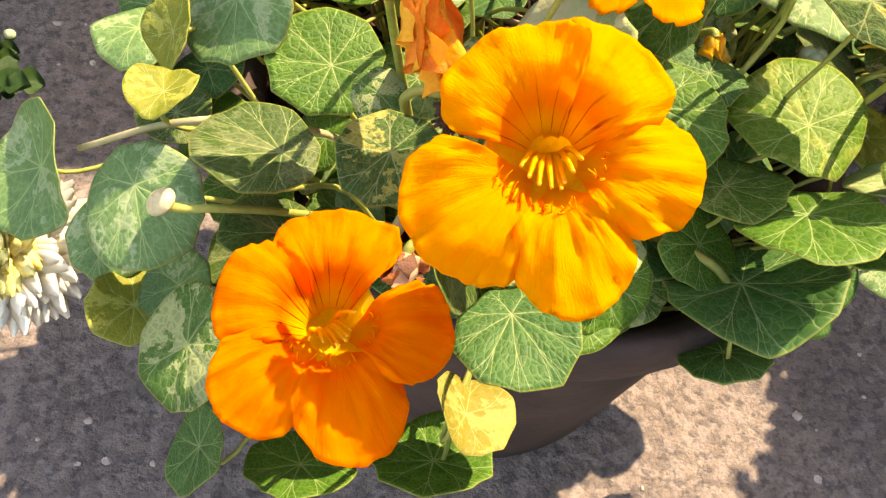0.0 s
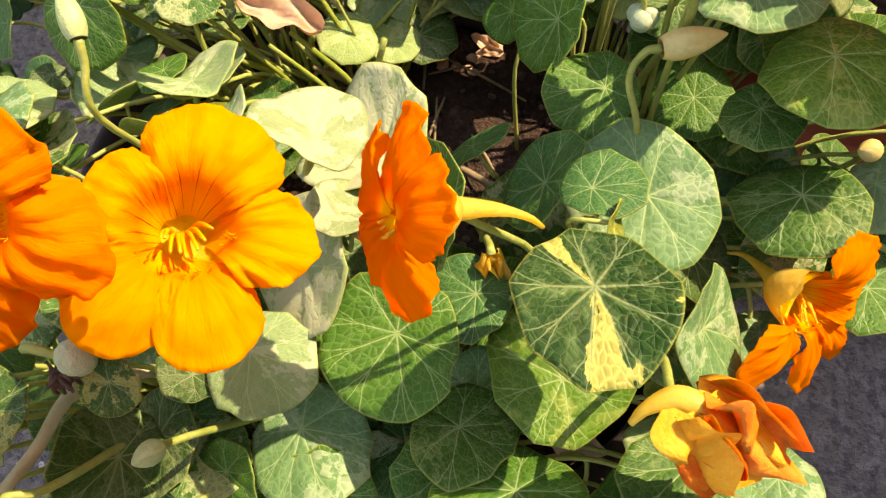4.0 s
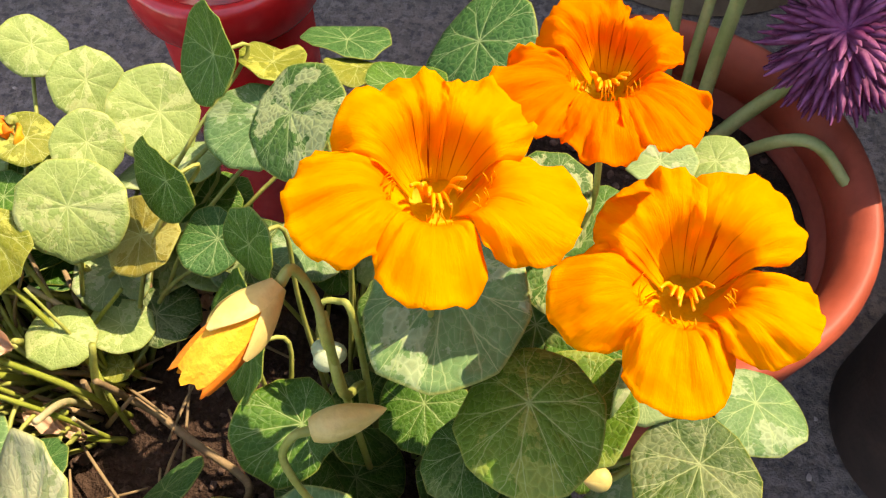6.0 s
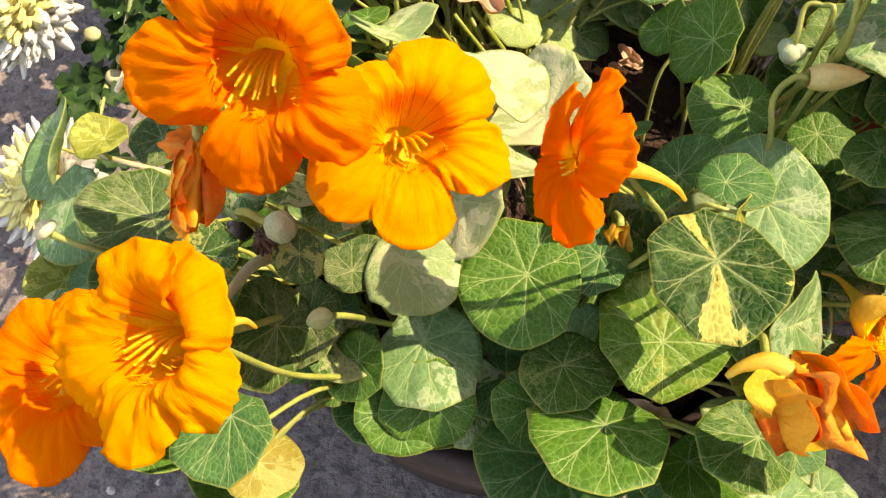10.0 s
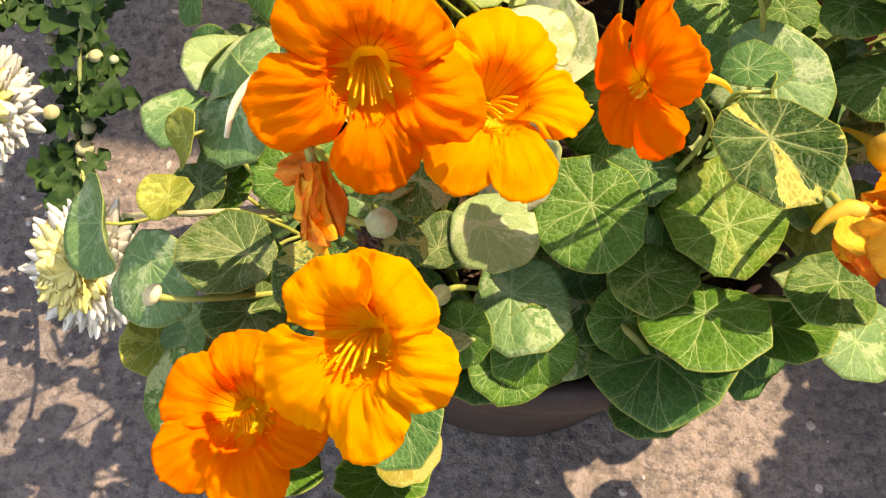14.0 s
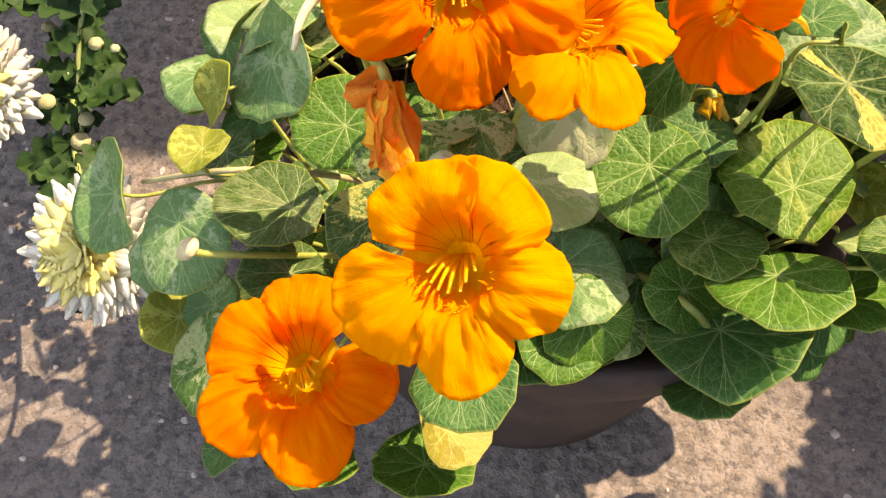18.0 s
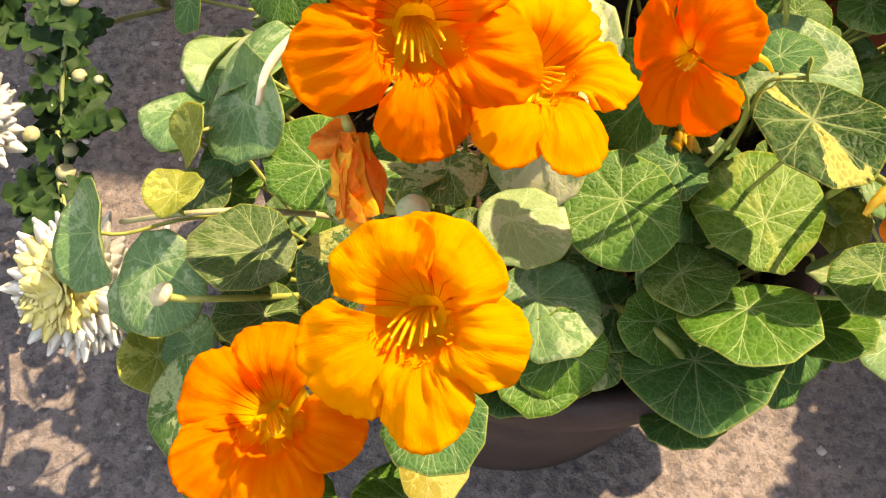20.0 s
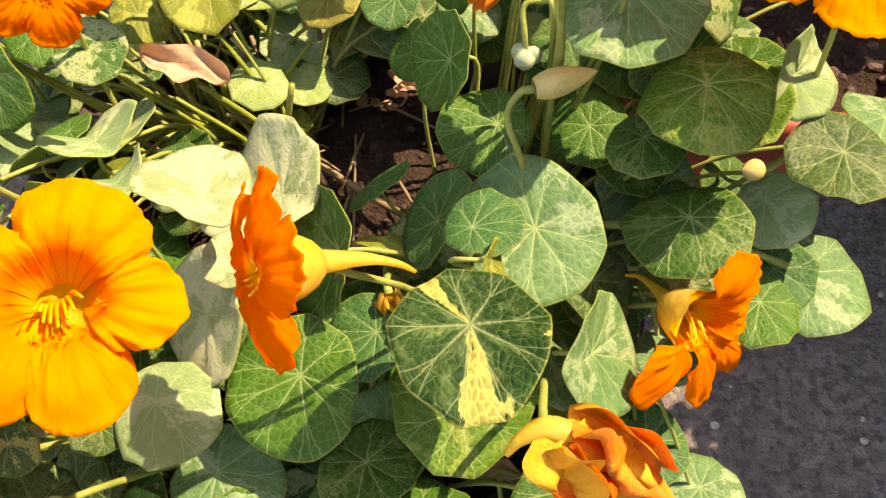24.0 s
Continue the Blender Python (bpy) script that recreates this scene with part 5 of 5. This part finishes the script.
pod(plant_R, (0.178, 0.342, 0.289), 0.0052, GREEN_POD, ((0.1765, 0.345, 0.297), (0.1745, 0.352, 0.304), (0.180, 0.354, 0.3055), (0.186, 0.350, 0.302), (0.191, 0.338, 0.23)), 3)
pod(plant_F, (0.038, 0.172, 0.304), 0.0058, POD, ((0.0310, 0.1715, 0.3035), (0.0250, 0.1715, 0.3045), (0.0212, 0.1715, 0.3010), (0.0215, 0.1730, 0.2950), (0.026, 0.178, 0.270), (0.045, 0.185, 0.22)), 1, True)
pod(plant_R, (0.187, 0.247, 0.262), 0.0048, GREEN_POD, ((0.188, 0.249, 0.256), (0.190, 0.255, 0.24), (0.186, 0.27, 0.2)), 3)


def crumpled(root, base, ends, width, mats, stem, seed, hood=None):
    """A spent bloom: shrivelled strips of petal that hang together."""
    rnd = random.Random(seed)
    ob, wm = holder("spent_flower", root, base)
    b = Vector(base)
    for k, e in enumerate(ends):
        e = Vector(e)
        n, m = 14, 8
        d = (e - b)
        side = d.cross(Vector((rnd.uniform(-1, 1), rnd.uniform(-1, 1), rnd.uniform(-1, 1)))).normalized()
        up = d.cross(side).normalized()
        verts = []
        ph = [rnd.uniform(0, 6.28) for _ in range(4)]
        for i in range(n + 1):
            s = i / n
            wd = width * (0.25 + 0.9 * math.sin(math.pi * min(1, 0.15 + s * 0.72)))
            for j in range(m + 1):
                w = -1 + 2 * j / m
                p = d * (s * (1 - 0.10 * w * w) + 0.03 * math.sin(7 * w + ph[0]) * s)
                p += side * (w * wd * (1 + 0.2 * math.sin(6 * s + ph[1])))
                p += up * (width * (0.62 * math.sin(4.5 * w + ph[2] + 2 * s) + 0.28 * math.sin(9 * s + 5 * w + ph[3]) * s))
                verts.append(p)
        row = m + 1
        faces = [(i * row + j, i * row + j + 1, (i + 1) * row + j + 1, (i + 1) * row + j) for i in range(n) for j in range(m)]
        kk = len(verts)
        verts += [p - up * 0.0003 for p in verts]
        faces += [tuple(v + kk for v in reversed(f)) for f in faces]
        part("petal", mesh_of("petal", verts, faces, mats[k % len(mats)]), ob)
    if hood:
        line_part("spur", hood, (0.0050, 0.0036, 0.0020, 0.0010), CALYX, ob, wm)
    line_part("pedicel", [base, *stem], (0.0018, 0.0014, 0.0015), PETIOLE, ob, wm)
    return ob


crumpled(plant_F, (0.0205, 0.168, 0.349), ((0.026, 0.146, 0.337), (0.022, 0.148, 0.336), (0.030, 0.151, 0.335), (0.018, 0.153, 0.338), (0.024, 0.150, 0.342), (0.009, 0.164, 0.346), (0.028, 0.147, 0.340), (0.020, 0.150, 0.333), (0.025, 0.145, 0.332)), 0.0048, (WILTED_BRIGHT, FADED, WILTED_BRIGHT, FADED, WILTED), ((0.018, 0.172, 0.351), (0.012, 0.185, 0.335), (0.030, 0.205, 0.24)), 3)
crumpled(plant_R, (0.206, 0.196, 0.311), ((0.232, 0.194, 0.301), (0.238, 0.189, 0.298), (0.226, 0.183, 0.296), (0.217, 0.178, 0.295), (0.208, 0.184, 0.297), (0.222, 0.190, 0.306), (0.213, 0.187, 0.305)), 0.0105, (FADED, WILTED_BRIGHT, FADED, WILTED, FADED, WILTED_BRIGHT, FADED), ((0.200, 0.199, 0.309), (0.200, 0.215, 0.29), (0.205, 0.240, 0.215)), 8,
         ((0.210, 0.195, 0.309), (0.201, 0.197, 0.311), (0.194, 0.193, 0.309), (0.191, 0.189, 0.305)))
crumpled(plant_F, (0.024, 0.131, 0.282), ((0.018, 0.125, 0.276), (0.027, 0.124, 0.274), (0.022, 0.122, 0.278), (0.030, 0.129, 0.275), (0.017, 0.130, 0.272)), 0.0042, (SHRIVELLED, HUSK, DRY_LEAF, SHRIVELLED), ((0.026, 0.134, 0.283), (0.034, 0.142, 0.272), (0.045, 0.190, 0.21)), 33)
crumpled(plant_R, (0.143, 0.246, 0.268), ((0.150, 0.243, 0.258), (0.146, 0.240, 0.256), (0.140, 0.242, 0.259)), 0.004, (CALYX, FADED), ((0.142, 0.249, 0.268), (0.140, 0.26, 0.25), (0.15, 0.275, 0.2)), 21)
crumpled(plant_B, (0.018, 0.430, 0.262), ((0.012, 0.424, 0.258), (0.020, 0.421, 0.257), (0.014, 0.428, 0.255)), 0.006, (WILTED_BRIGHT, FADED), ((0.020, 0.432, 0.262), (0.026, 0.42, 0.24), (0.04, 0.38, 0.19)), 22)


# main stems over the pot's edge
def runner(root, pts, r, mat, label=""):
    wm = Matrix.Translation(root.location)
    return line_part("stem", pts, (r, r * 0.95, r * 0.8), mat, root, wm, label)


runner(plant_F, ((0.045, 0.205, 0.185), (0.036, 0.185, 0.245), (0.028, 0.168, 0.275), (0.024, 0.148, 0.276), (0.010, 0.128, 0.262)), 0.0024, STEM)
runner(plant_F, ((0.050, 0.210, 0.175), (0.012, 0.205, 0.232), (-0.020, 0.190, 0.262), (-0.048, 0.182, 0.268), (-0.085, 0.190, 0.240)), 0.0014, STEM)
runner(plant_F, ((0.110, 0.205, 0.172), (0.125, 0.190, 0.212), (0.145, 0.170, 0.226), (0.160, 0.160, 0.214)), 0.0020, PETIOLE)
runner(plant_B, ((0.040, 0.352, 0.172), (0.078, 0.345, 0.178), (0.106, 0.332, 0.180), (0.136, 0.318, 0.186), (0.150, 0.300, 0.23)), 0.0021, STRAW)
runner(plant_B, ((0.030, 0.345, 0.175), (-0.004, 0.330, 0.225), (-0.040, 0.325, 0.262), (-0.058, 0.317, 0.290), (-0.068, 0.312, 0.306)), 0.0018, PETIOLE)
runner(plant_R, ((0.190, 0.325, 0.172), (0.225, 0.305, 0.235), (0.262, 0.300, 0.245), (0.296, 0.300, 0.232)), 0.0020, PETIOLE)
runner(plant_R, ((0.180, 0.335, 0.172), (0.186, 0.345, 0.25), (0.190, 0.322, 0.315), (0.184, 0.335, 0.34)), 0.0017, PETIOLE)

# tuft of pale stalks where the sunlit plant leaves the earth
rt = random.Random(17)
for k in range(96):
    a = rt.uniform(0, 6.28)
    foot = Vector((0.042 + rt.uniform(-0.034, 0.034), 0.357 + rt.uniform(-0.030, 0.034), 0.170))
    reach = Vector((math.cos(a), math.sin(a), 0)) * rt.uniform(0.008, 0.045)
    tall = rt.uniform(0.02, 0.085)
    top = foot + reach + Vector((-0.008, 0.006, tall))
    d = Vector((top.x - 0.098, top.y - 0.291, 0))
    if d.length > 0.125:
        continue
    runner(plant_B, (foot, foot + reach * 0.35 + Vector((0, 0, tall * 0.6)), top), rt.uniform(0.0008, 0.0019), (PETIOLE, STRAW, LUSH, PETIOLE, LUSH, STEM)[k % 6])


# ---- litter on the earth ----
def dry_leaf(at, normal, r, seed, label="crumpled dry tan leaf lying among the stalks"):
    rnd = random.Random(seed)
    n, m = 16, 10
    ph = [rnd.uniform(0, 6.28) for _ in range(5)]
    verts = []
    for i in range(n + 1):
        u = -1 + 2 * i / n
        for j in range(m + 1):
            w = -1 + 2 * j / m
            half = 0.42 * max(0.04, 1 - u * u) ** 0.6
            z = 0.22 * math.sin(3.2 * u + ph[0]) * 0.6 + 0.30 * w * w + 0.10 * math.sin(6 * w + 4 * u + ph[1]) + 0.07 * math.sin(9 * u + ph[2])
            verts.append((r * u, r * w * half * (1 + 0.15 * math.sin(7 * u + ph[3])), r * z))
    row = m + 1
    faces = [(i * row + j, i * row + j + 1, (i + 1) * row + j + 1, (i + 1) * row + j) for i in range(n) for j in range(m)]
    kk = len(verts)
    verts += [(x, y, z - 0.0004) for x, y, z in verts]
    faces += [tuple(v + kk for v in reversed(f)) for f in faces]
    ob = new("dry_leaf", mesh_of("dry_leaf", verts, faces, DRY_LEAF))
    ob.matrix_basis = Matrix.Translation(at) @ basis(normal, (rnd.uniform(-0.3, 0.3), 1, 0))
    return tagged(ob, label, "leaf", "dry leaves")


dry_leaf((0.034, 0.339, 0.254), (0.3, -0.2, 0.9), 0.019, 1)
dry_leaf((0.052, 0.324, 0.205), (0.5, -0.3, 0.8), 0.009, 2)
dry_leaf((0.040, 0.330, 0.190), (-0.2, -0.2, 0.9), 0.010, 3)
dry_leaf((-0.034, 0.300, 0.226), (0.1, -0.4, 0.9), 0.008, 4)
dry_leaf((0.020, 0.338, 0.186), (0.2, 0.1, 0.9), 0.012, 5)
dry_leaf((0.112, 0.404, 0.180), (0.2, -0.5, 0.8), 0.008, 6)
dry_leaf((0.116, 0.398, 0.180), (-0.3, -0.3, 0.8), 0.007, 7)
dry_leaf((0.190, 0.205, 0.200), (0.1, -0.5, 0.8), 0.012, 9)


rd = random.Random(41)
for k in range(16):
    at = (rd.uniform(-0.020, 0.074), rd.uniform(0.312, 0.372), rd.uniform(0.178, 0.200))
    dry_leaf(at, (rd.uniform(-0.6, 0.6), rd.uniform(-0.6, 0.3), 0.8), rd.uniform(0.004, 0.009), 60 + k, "small curled scrap of dry tan leaf between the stalks")


def scatter(name, spots, mat, label, category, seed, size):
    """Small lumps joined into one sheet of stuff, each half sunk in what it lies on."""
    rnd = random.Random(seed)
    pieces = []
    for x, y, z in spots:
        r = size * rnd.uniform(0.45, 1.25)
        v, f = blob(r, rnd.uniform(0.7, 1.3), rnd.uniform(0.7, 1.2), rnd.uniform(0.5, 0.8), 0.5, rnd.random(), 5, 8)
        pieces.append(([Vector(p) + Vector((x, y, z + r * 0.2)) for p in v], f))
    ob = new(name, mesh_of(name, *join(pieces), mat, False))
    return tagged(ob, label, category, kind="stuff")


rs = random.Random(5)
spots = []
for k in range(420):
    a, q = rs.uniform(0, 6.28), 0.128 * math.sqrt(rs.random())
    spots.append((0.098 + q * math.cos(a), 0.291 + q * math.sin(a), 0.168))
scatter("soil_clods", spots, CLOD, "loose brown crumbs of earth on the pot's soil", "soil", 6, 0.0026)
spots = []
for k in range(16):
    spots.append((0.090 + rs.uniform(-0.026, 0.03), 0.405 + rs.uniform(-0.014, 0.010), 0.170))
for k in range(10):
    spots.append((0.142 + rs.uniform(-0.012, 0.012), 0.217 + rs.uniform(-0.010, 0.010), 0.170))
scatter("dry_crumbs", spots, DRY_LEAF, "pale pinkish dry crumbs and leaf scraps on the earth", "litter", 8, 0.0042)
spots = []
for k in range(150):
    a, q = rs.uniform(0, 6.28), 0.080 * math.sqrt(rs.random())
    spots.append((0.297 + q * math.cos(a), 0.480 + q * math.sin(a), 0.178))
scatter("soil_crumbs", spots, CLOD, "loose brown crumbs of earth in the terracotta pot", "soil", 9, 0.0030)
spots = []
for k in range(260):
    spots.append((rs.uniform(-0.45, 0.55), rs.uniform(-0.05, 0.80), GROUND_Z))
scatter("grit", spots, PEBBLE, "small pale grit and crumbs strewn over the concrete", "grit", 10, 0.0026)
twigs = []
for k in range(30):
    a = rs.uniform(0, 6.28)
    p = Vector((0.055 + rs.uniform(-0.055, 0.075), 0.335 + rs.uniform(-0.06, 0.06), 0.172 + rs.uniform(0.002, 0.012)))
    d = Vector((math.cos(a), math.sin(a), rs.uniform(-0.05, 0.2))) * rs.uniform(0.010, 0.032)
    twigs.append(tube([p - d, p + Vector((0, 0, rs.uniform(0, 0.004))), p + d], (0.0006, 0.0009, 0.0005), 5, 3))
tagged(new("straw_litter", mesh_of("straw_litter", *join(twigs), STRAW)), "dry straw-coloured bits of stalk over the earth", "litter", kind="stuff")


# ---- terracotta pot: cut hollow stalks ----
def stalk_plant():
    ob = new("onion_plant")
    ob.location = (0.322, 0.535, 0.176)
    tagged(ob, "sparse plant of cut pale green hollow stalks in the terracotta pot", "plant")
    wm = Matrix.Translation(ob.location)
    for pts, r in ((((0.304, 0.545, 0.176), (0.297, 0.556, 0.235), (0.286, 0.566, 0.330)), 0.0034), (((0.322, 0.540, 0.176), (0.320, 0.548, 0.240), (0.319, 0.556, 0.330)), 0.0040),
                   (((0.331, 0.536, 0.176), (0.346, 0.538, 0.208), (0.364, 0.540, 0.238)), 0.0042), (((0.336, 0.524, 0.176), (0.352, 0.510, 0.218), (0.370, 0.504, 0.226), (0.396, 0.492, 0.203)), 0.0034),
                   (((0.313, 0.543, 0.176), (0.310, 0.556, 0.240), (0.309, 0.566, 0.320)), 0.0030)):
        line_part("stalk", pts, (r, r * 0.95, r * 0.8), STALK, ob, wm)


stalk_plant()


# ---- chrysanthemums ----
def mum_leaf(root, at, normal, hint, long, seed):
    """A lobed chrysanthemum leaf with a short stalk."""
    rnd = random.Random(seed)
    n, m = 30, 6
    verts = []
    for i in range(n + 1):
        s = i / n
        half = 0.36 * math.sin(math.pi * s ** 0.8) ** 0.7 * (0.28 + 0.72 * abs(math.sin(s * 8.6 + 0.5)) ** 0.8) + 0.015
        for j in range(m + 1):
            w = -1 + 2 * j / m
            verts.append((long * w * half, long * (s + 0.10 * abs(w) * half), long * (0.10 * abs(w) - 0.12 * s * s + 0.03 * math.sin(8 * s + 5 * w))))
    row = m + 1
    faces = [(i * row + j, i * row + j + 1, (i + 1) * row + j + 1, (i + 1) * row + j) for i in range(n) for j in range(m)]
    kk = len(verts)
    verts += [(x, y, z - 0.0005) for x, y, z in verts]
    faces += [tuple(v + kk for v in reversed(f)) for f in faces]
    return part("leaf", mesh_of("leaf", verts, faces, MUM_LEAF), root, m=Matrix.Translation(Vector(at) - root.location) @ basis(normal, hint))


def mum_flower(root, at, facing, R, ray_mat, mid_mat, ray=0.145, layers=((1.0, 72, -0.06), (0.98, 70, 0.12), (0.90, 64, 0.32), (0.76, 54, 0.55), (0.56, 42, 0.85), (0.36, 30, 1.15))):
    """A double bloom of many narrow rays in rings."""
    ob = new("flower")
    ob.parent = root
    ob.matrix_basis = Matrix.Translation(Vector(at) - root.location) @ basis(facing, (0.1, 1, 0.2))
    rnd = random.Random(int(R * 1e5))
    for q, (sc, num, lift) in enumerate(layers):
        pieces = []
        for k in range(num):
            a = 2 * math.pi * (k + rnd.random() * 0.6) / num
            el = lift + rnd.uniform(-0.22, 0.22)
            long = R * sc * rnd.uniform(0.78, 1.10)
            d = Vector((math.cos(a) * math.cos(el), math.sin(a) * math.cos(el), math.sin(el)))
            side = Vector((-math.sin(a), math.cos(a), 0))
            up = d.cross(side) * -1
            verts, faces = [], []
            for i in range(9):
                s = i / 8
                wd = R * ray * (0.45 + 0.65 * math.sin(math.pi * (0.12 + 0.62 * s))) * (1 - 0.8 * s ** 5)
                c = d * (long * s) + up * (R * 0.16 * s * s * (1 if q > 1 else -0.5)) + Vector((0, 0, R * 0.05 * q))
                verts += [c - side * wd + up * wd * 0.10, c, c + side * wd + up * wd * 0.10, c - up * 0.0003]
            for i in range(8):
                b = i * 4
                faces += [(b, b + 1, b + 5, b + 4), (b + 1, b + 2, b + 6, b + 5), (b + 2, b + 3, b + 7, b + 6), (b + 3, b, b + 4, b + 7)]
            pieces.append((verts, faces))
        part("ray_ring", mesh_of("ray_ring", *join(pieces), ray_mat if q < 3 else mid_mat), ob)
    v, f = blob(R * 0.16, 1, 1, 0.8, 0.2, 3)
    part("disc", mesh_of("disc", v, f, mid_mat), ob)
    return ob


def round_bud(root, at, r, mat):
    ob = new("flower_bud")
    ob.parent = root
    ob.matrix_basis = Matrix.Translation(Vector(at) - root.location)
    v, f = blob(r, 1, 1, 0.85, 0.12, r * 1e4, 8, 12)
    part("bud_petals", mesh_of("bud_petals", v, f, mat), ob)
    v, f = lathe([(r * 0.3, -r * 0.9), (r * 0.9, -r * 0.55), (r * 1.05, -r * 0.1), (r * 0.96, -r * 0.08), (r * 0.8, -r * 0.5), (r * 0.2, -r * 0.8)], 14)
    part("bud_cup", mesh_of("bud_cup", v, f, MUM_LEAF), ob)
    return ob


def white_mum():
    ob = new("chrysanthemum_plant")
    ob.location = (-0.230, 0.560, GROUND_Z)
    tagged(ob, "cream-white chrysanthemum with round pale buds and dark lobed leaves", "plant")
    wm = Matrix.Translation(ob.location)
    root = (-0.230, 0.560, GROUND_Z)
    ways = [(root, (-0.222, 0.52, 0.12), (-0.207, 0.440, 0.185), (-0.196, 0.376, 0.158), (-0.199, 0.338, 0.128), (-0.196, 0.299, 0.092)),
            (root, (-0.25, 0.48, 0.10), (-0.250, 0.380, 0.150), (-0.245, 0.310, 0.140), (-0.236, 0.290, 0.141)),
            (root, (-0.24, 0.45, 0.05), (-0.215, 0.330, 0.085), (-0.165, 0.235, 0.110), (-0.123, 0.187, 0.175)),
            (root, (-0.27, 0.53, 0.12), (-0.265, 0.460, 0.165), (-0.232, 0.405, 0.165)),
            (root, (-0.20, 0.54, 0.14), (-0.180, 0.470, 0.190), (-0.178, 0.420, 0.200))]
    for w in ways:
        line_part("stem", w, (0.0026, 0.0022, 0.0018, 0.0013), STALK, ob, wm)
    mum_flower(ob, (-0.122, 0.186, 0.180), (-0.35, -0.55, 0.75), 0.035, MUM_WHITE, MUM_YELLOW)
    mum_flower(ob, (-0.236, 0.290, 0.146), (-0.1, -0.4, 0.9), 0.038, MUM_WHITE, MUM_YELLOW)
    for at, r in (((-0.195, 0.297, 0.096), 0.0068), ((-0.213, 0.309, 0.117), 0.0060), ((-0.192, 0.308, 0.105), 0.0054), ((-0.194, 0.378, 0.164), 0.0060), ((-0.215, 0.385, 0.150), 0.0050),
                  ((-0.222, 0.355, 0.132), 0.0046), ((-0.189, 0.346, 0.132), 0.0052), ((-0.180, 0.349, 0.126), 0.0036), ((-0.205, 0.330, 0.120), 0.0036), ((-0.186, 0.322, 0.112), 0.0034)):
        round_bud(ob, at, r * 0.92, BUD_YELLOW if r > 0.0045 else GREEN_POD)
    rnd = random.Random(12)
    for k in range(150):
        w = smooth_line(ways[k % 5], 6)
        p = w[int(len(w) * rnd.uniform(0.25, 0.93))]
        a = rnd.uniform(0, 6.28)
        mum_leaf(ob, p, (rnd.uniform(-0.4, 0.4), rnd.uniform(-0.5, 0.2), 0.9), (math.cos(a), math.sin(a), rnd.uniform(-0.3, 0.3)), rnd.uniform(0.022, 0.038), k)
    return ob


white_mum()


PURPLE_LAYERS = ((1.10, 64, -0.55), (1.06, 64, -0.22), (0.96, 58, 0.08), (0.80, 46, 0.42), (0.55, 34, 0.85))


def purple_mum():
    base = new("chrysanthemum_plant")
    base.location = (0.552, 0.470, 0.150)
    tagged(base, "purple chrysanthemum leaning over the terracotta pot, with unseen foliage added for shade", "plant")
    wm = Matrix.Translation(base.location)
    root = (0.552, 0.470, 0.150)
    ways = [(root, (0.510, 0.520, 0.24), (0.430, 0.540, 0.262), (0.372, 0.534, 0.262)), (root, (0.550, 0.54, 0.26), (0.500, 0.590, 0.30), (0.450, 0.590, 0.300))]
    rnd = random.Random(31)
    # stems out of view, added so their leaves dapple the floor with shade
    for k in range(15):
        tip = Vector((rnd.uniform(0.48, 0.74), rnd.uniform(0.20, 0.56), rnd.uniform(0.34, 0.46)))
        tip.z = min(tip.z, 0.20 + (tip.x - 0.335) * 1.2)
        ways.append((root, Vector(root).lerp(tip, 0.5) + Vector((0, 0, 0.03)), tip))
    # taller unseen stems, added to shade the floor in front of the pot
    for k in range(9):
        x = rnd.uniform(0.57, 0.74)
        tip = Vector((x, rnd.uniform(0.33, 0.45), 0.235 + (x - 0.335) * 1.2))
        ways.append((root, Vector(root).lerp(tip, 0.5) + Vector((0.03, 0, 0.02)), tip))
    for w in ways:
        line_part("stem", w, (0.0028, 0.0024, 0.0018), STALK, base, wm)
    mum_flower(base, (0.366, 0.532, 0.270), (-0.45, -0.35, 0.8), 0.036, MUM_PURPLE, MUM_PURPLE, 0.062, PURPLE_LAYERS)
    mum_flower(base, (0.446, 0.590, 0.305), (-0.3, -0.3, 0.9), 0.034, MUM_PURPLE, MUM_PURPLE, 0.062, PURPLE_LAYERS)
    for k in range(330):
        w = smooth_line(ways[k % len(ways)], 6)
        p = w[int(len(w) * rnd.uniform(0.3, 0.70 if k % len(ways) < 2 else 0.92))]
        a = rnd.uniform(0, 6.28)
        drop = p - sun_from * ((p.z - GROUND_Z) / sun_from.z)
        if math.hypot((drop.x - 0.195) / 0.075, (drop.y - 0.148) / 0.030) < 1 or math.hypot(drop.x - 0.280, drop.y - 0.212) < 0.024:
            continue    # leaves left out so that sun patches fall on the floor
        mum_leaf(base, p, (rnd.uniform(-0.4, 0.6), rnd.uniform(-0.3, 0.5), 0.9), (math.cos(a), math.sin(a), rnd.uniform(-0.2, 0.3)), rnd.uniform(0.040, 0.062), 100 + k)


pot(0.552, 0.470, 0.105, 0.190, 0.150, BROWN_POT, "dark earth in the small brown pot", "brown clay pot holding the purple chrysanthemum")
purple_mum()
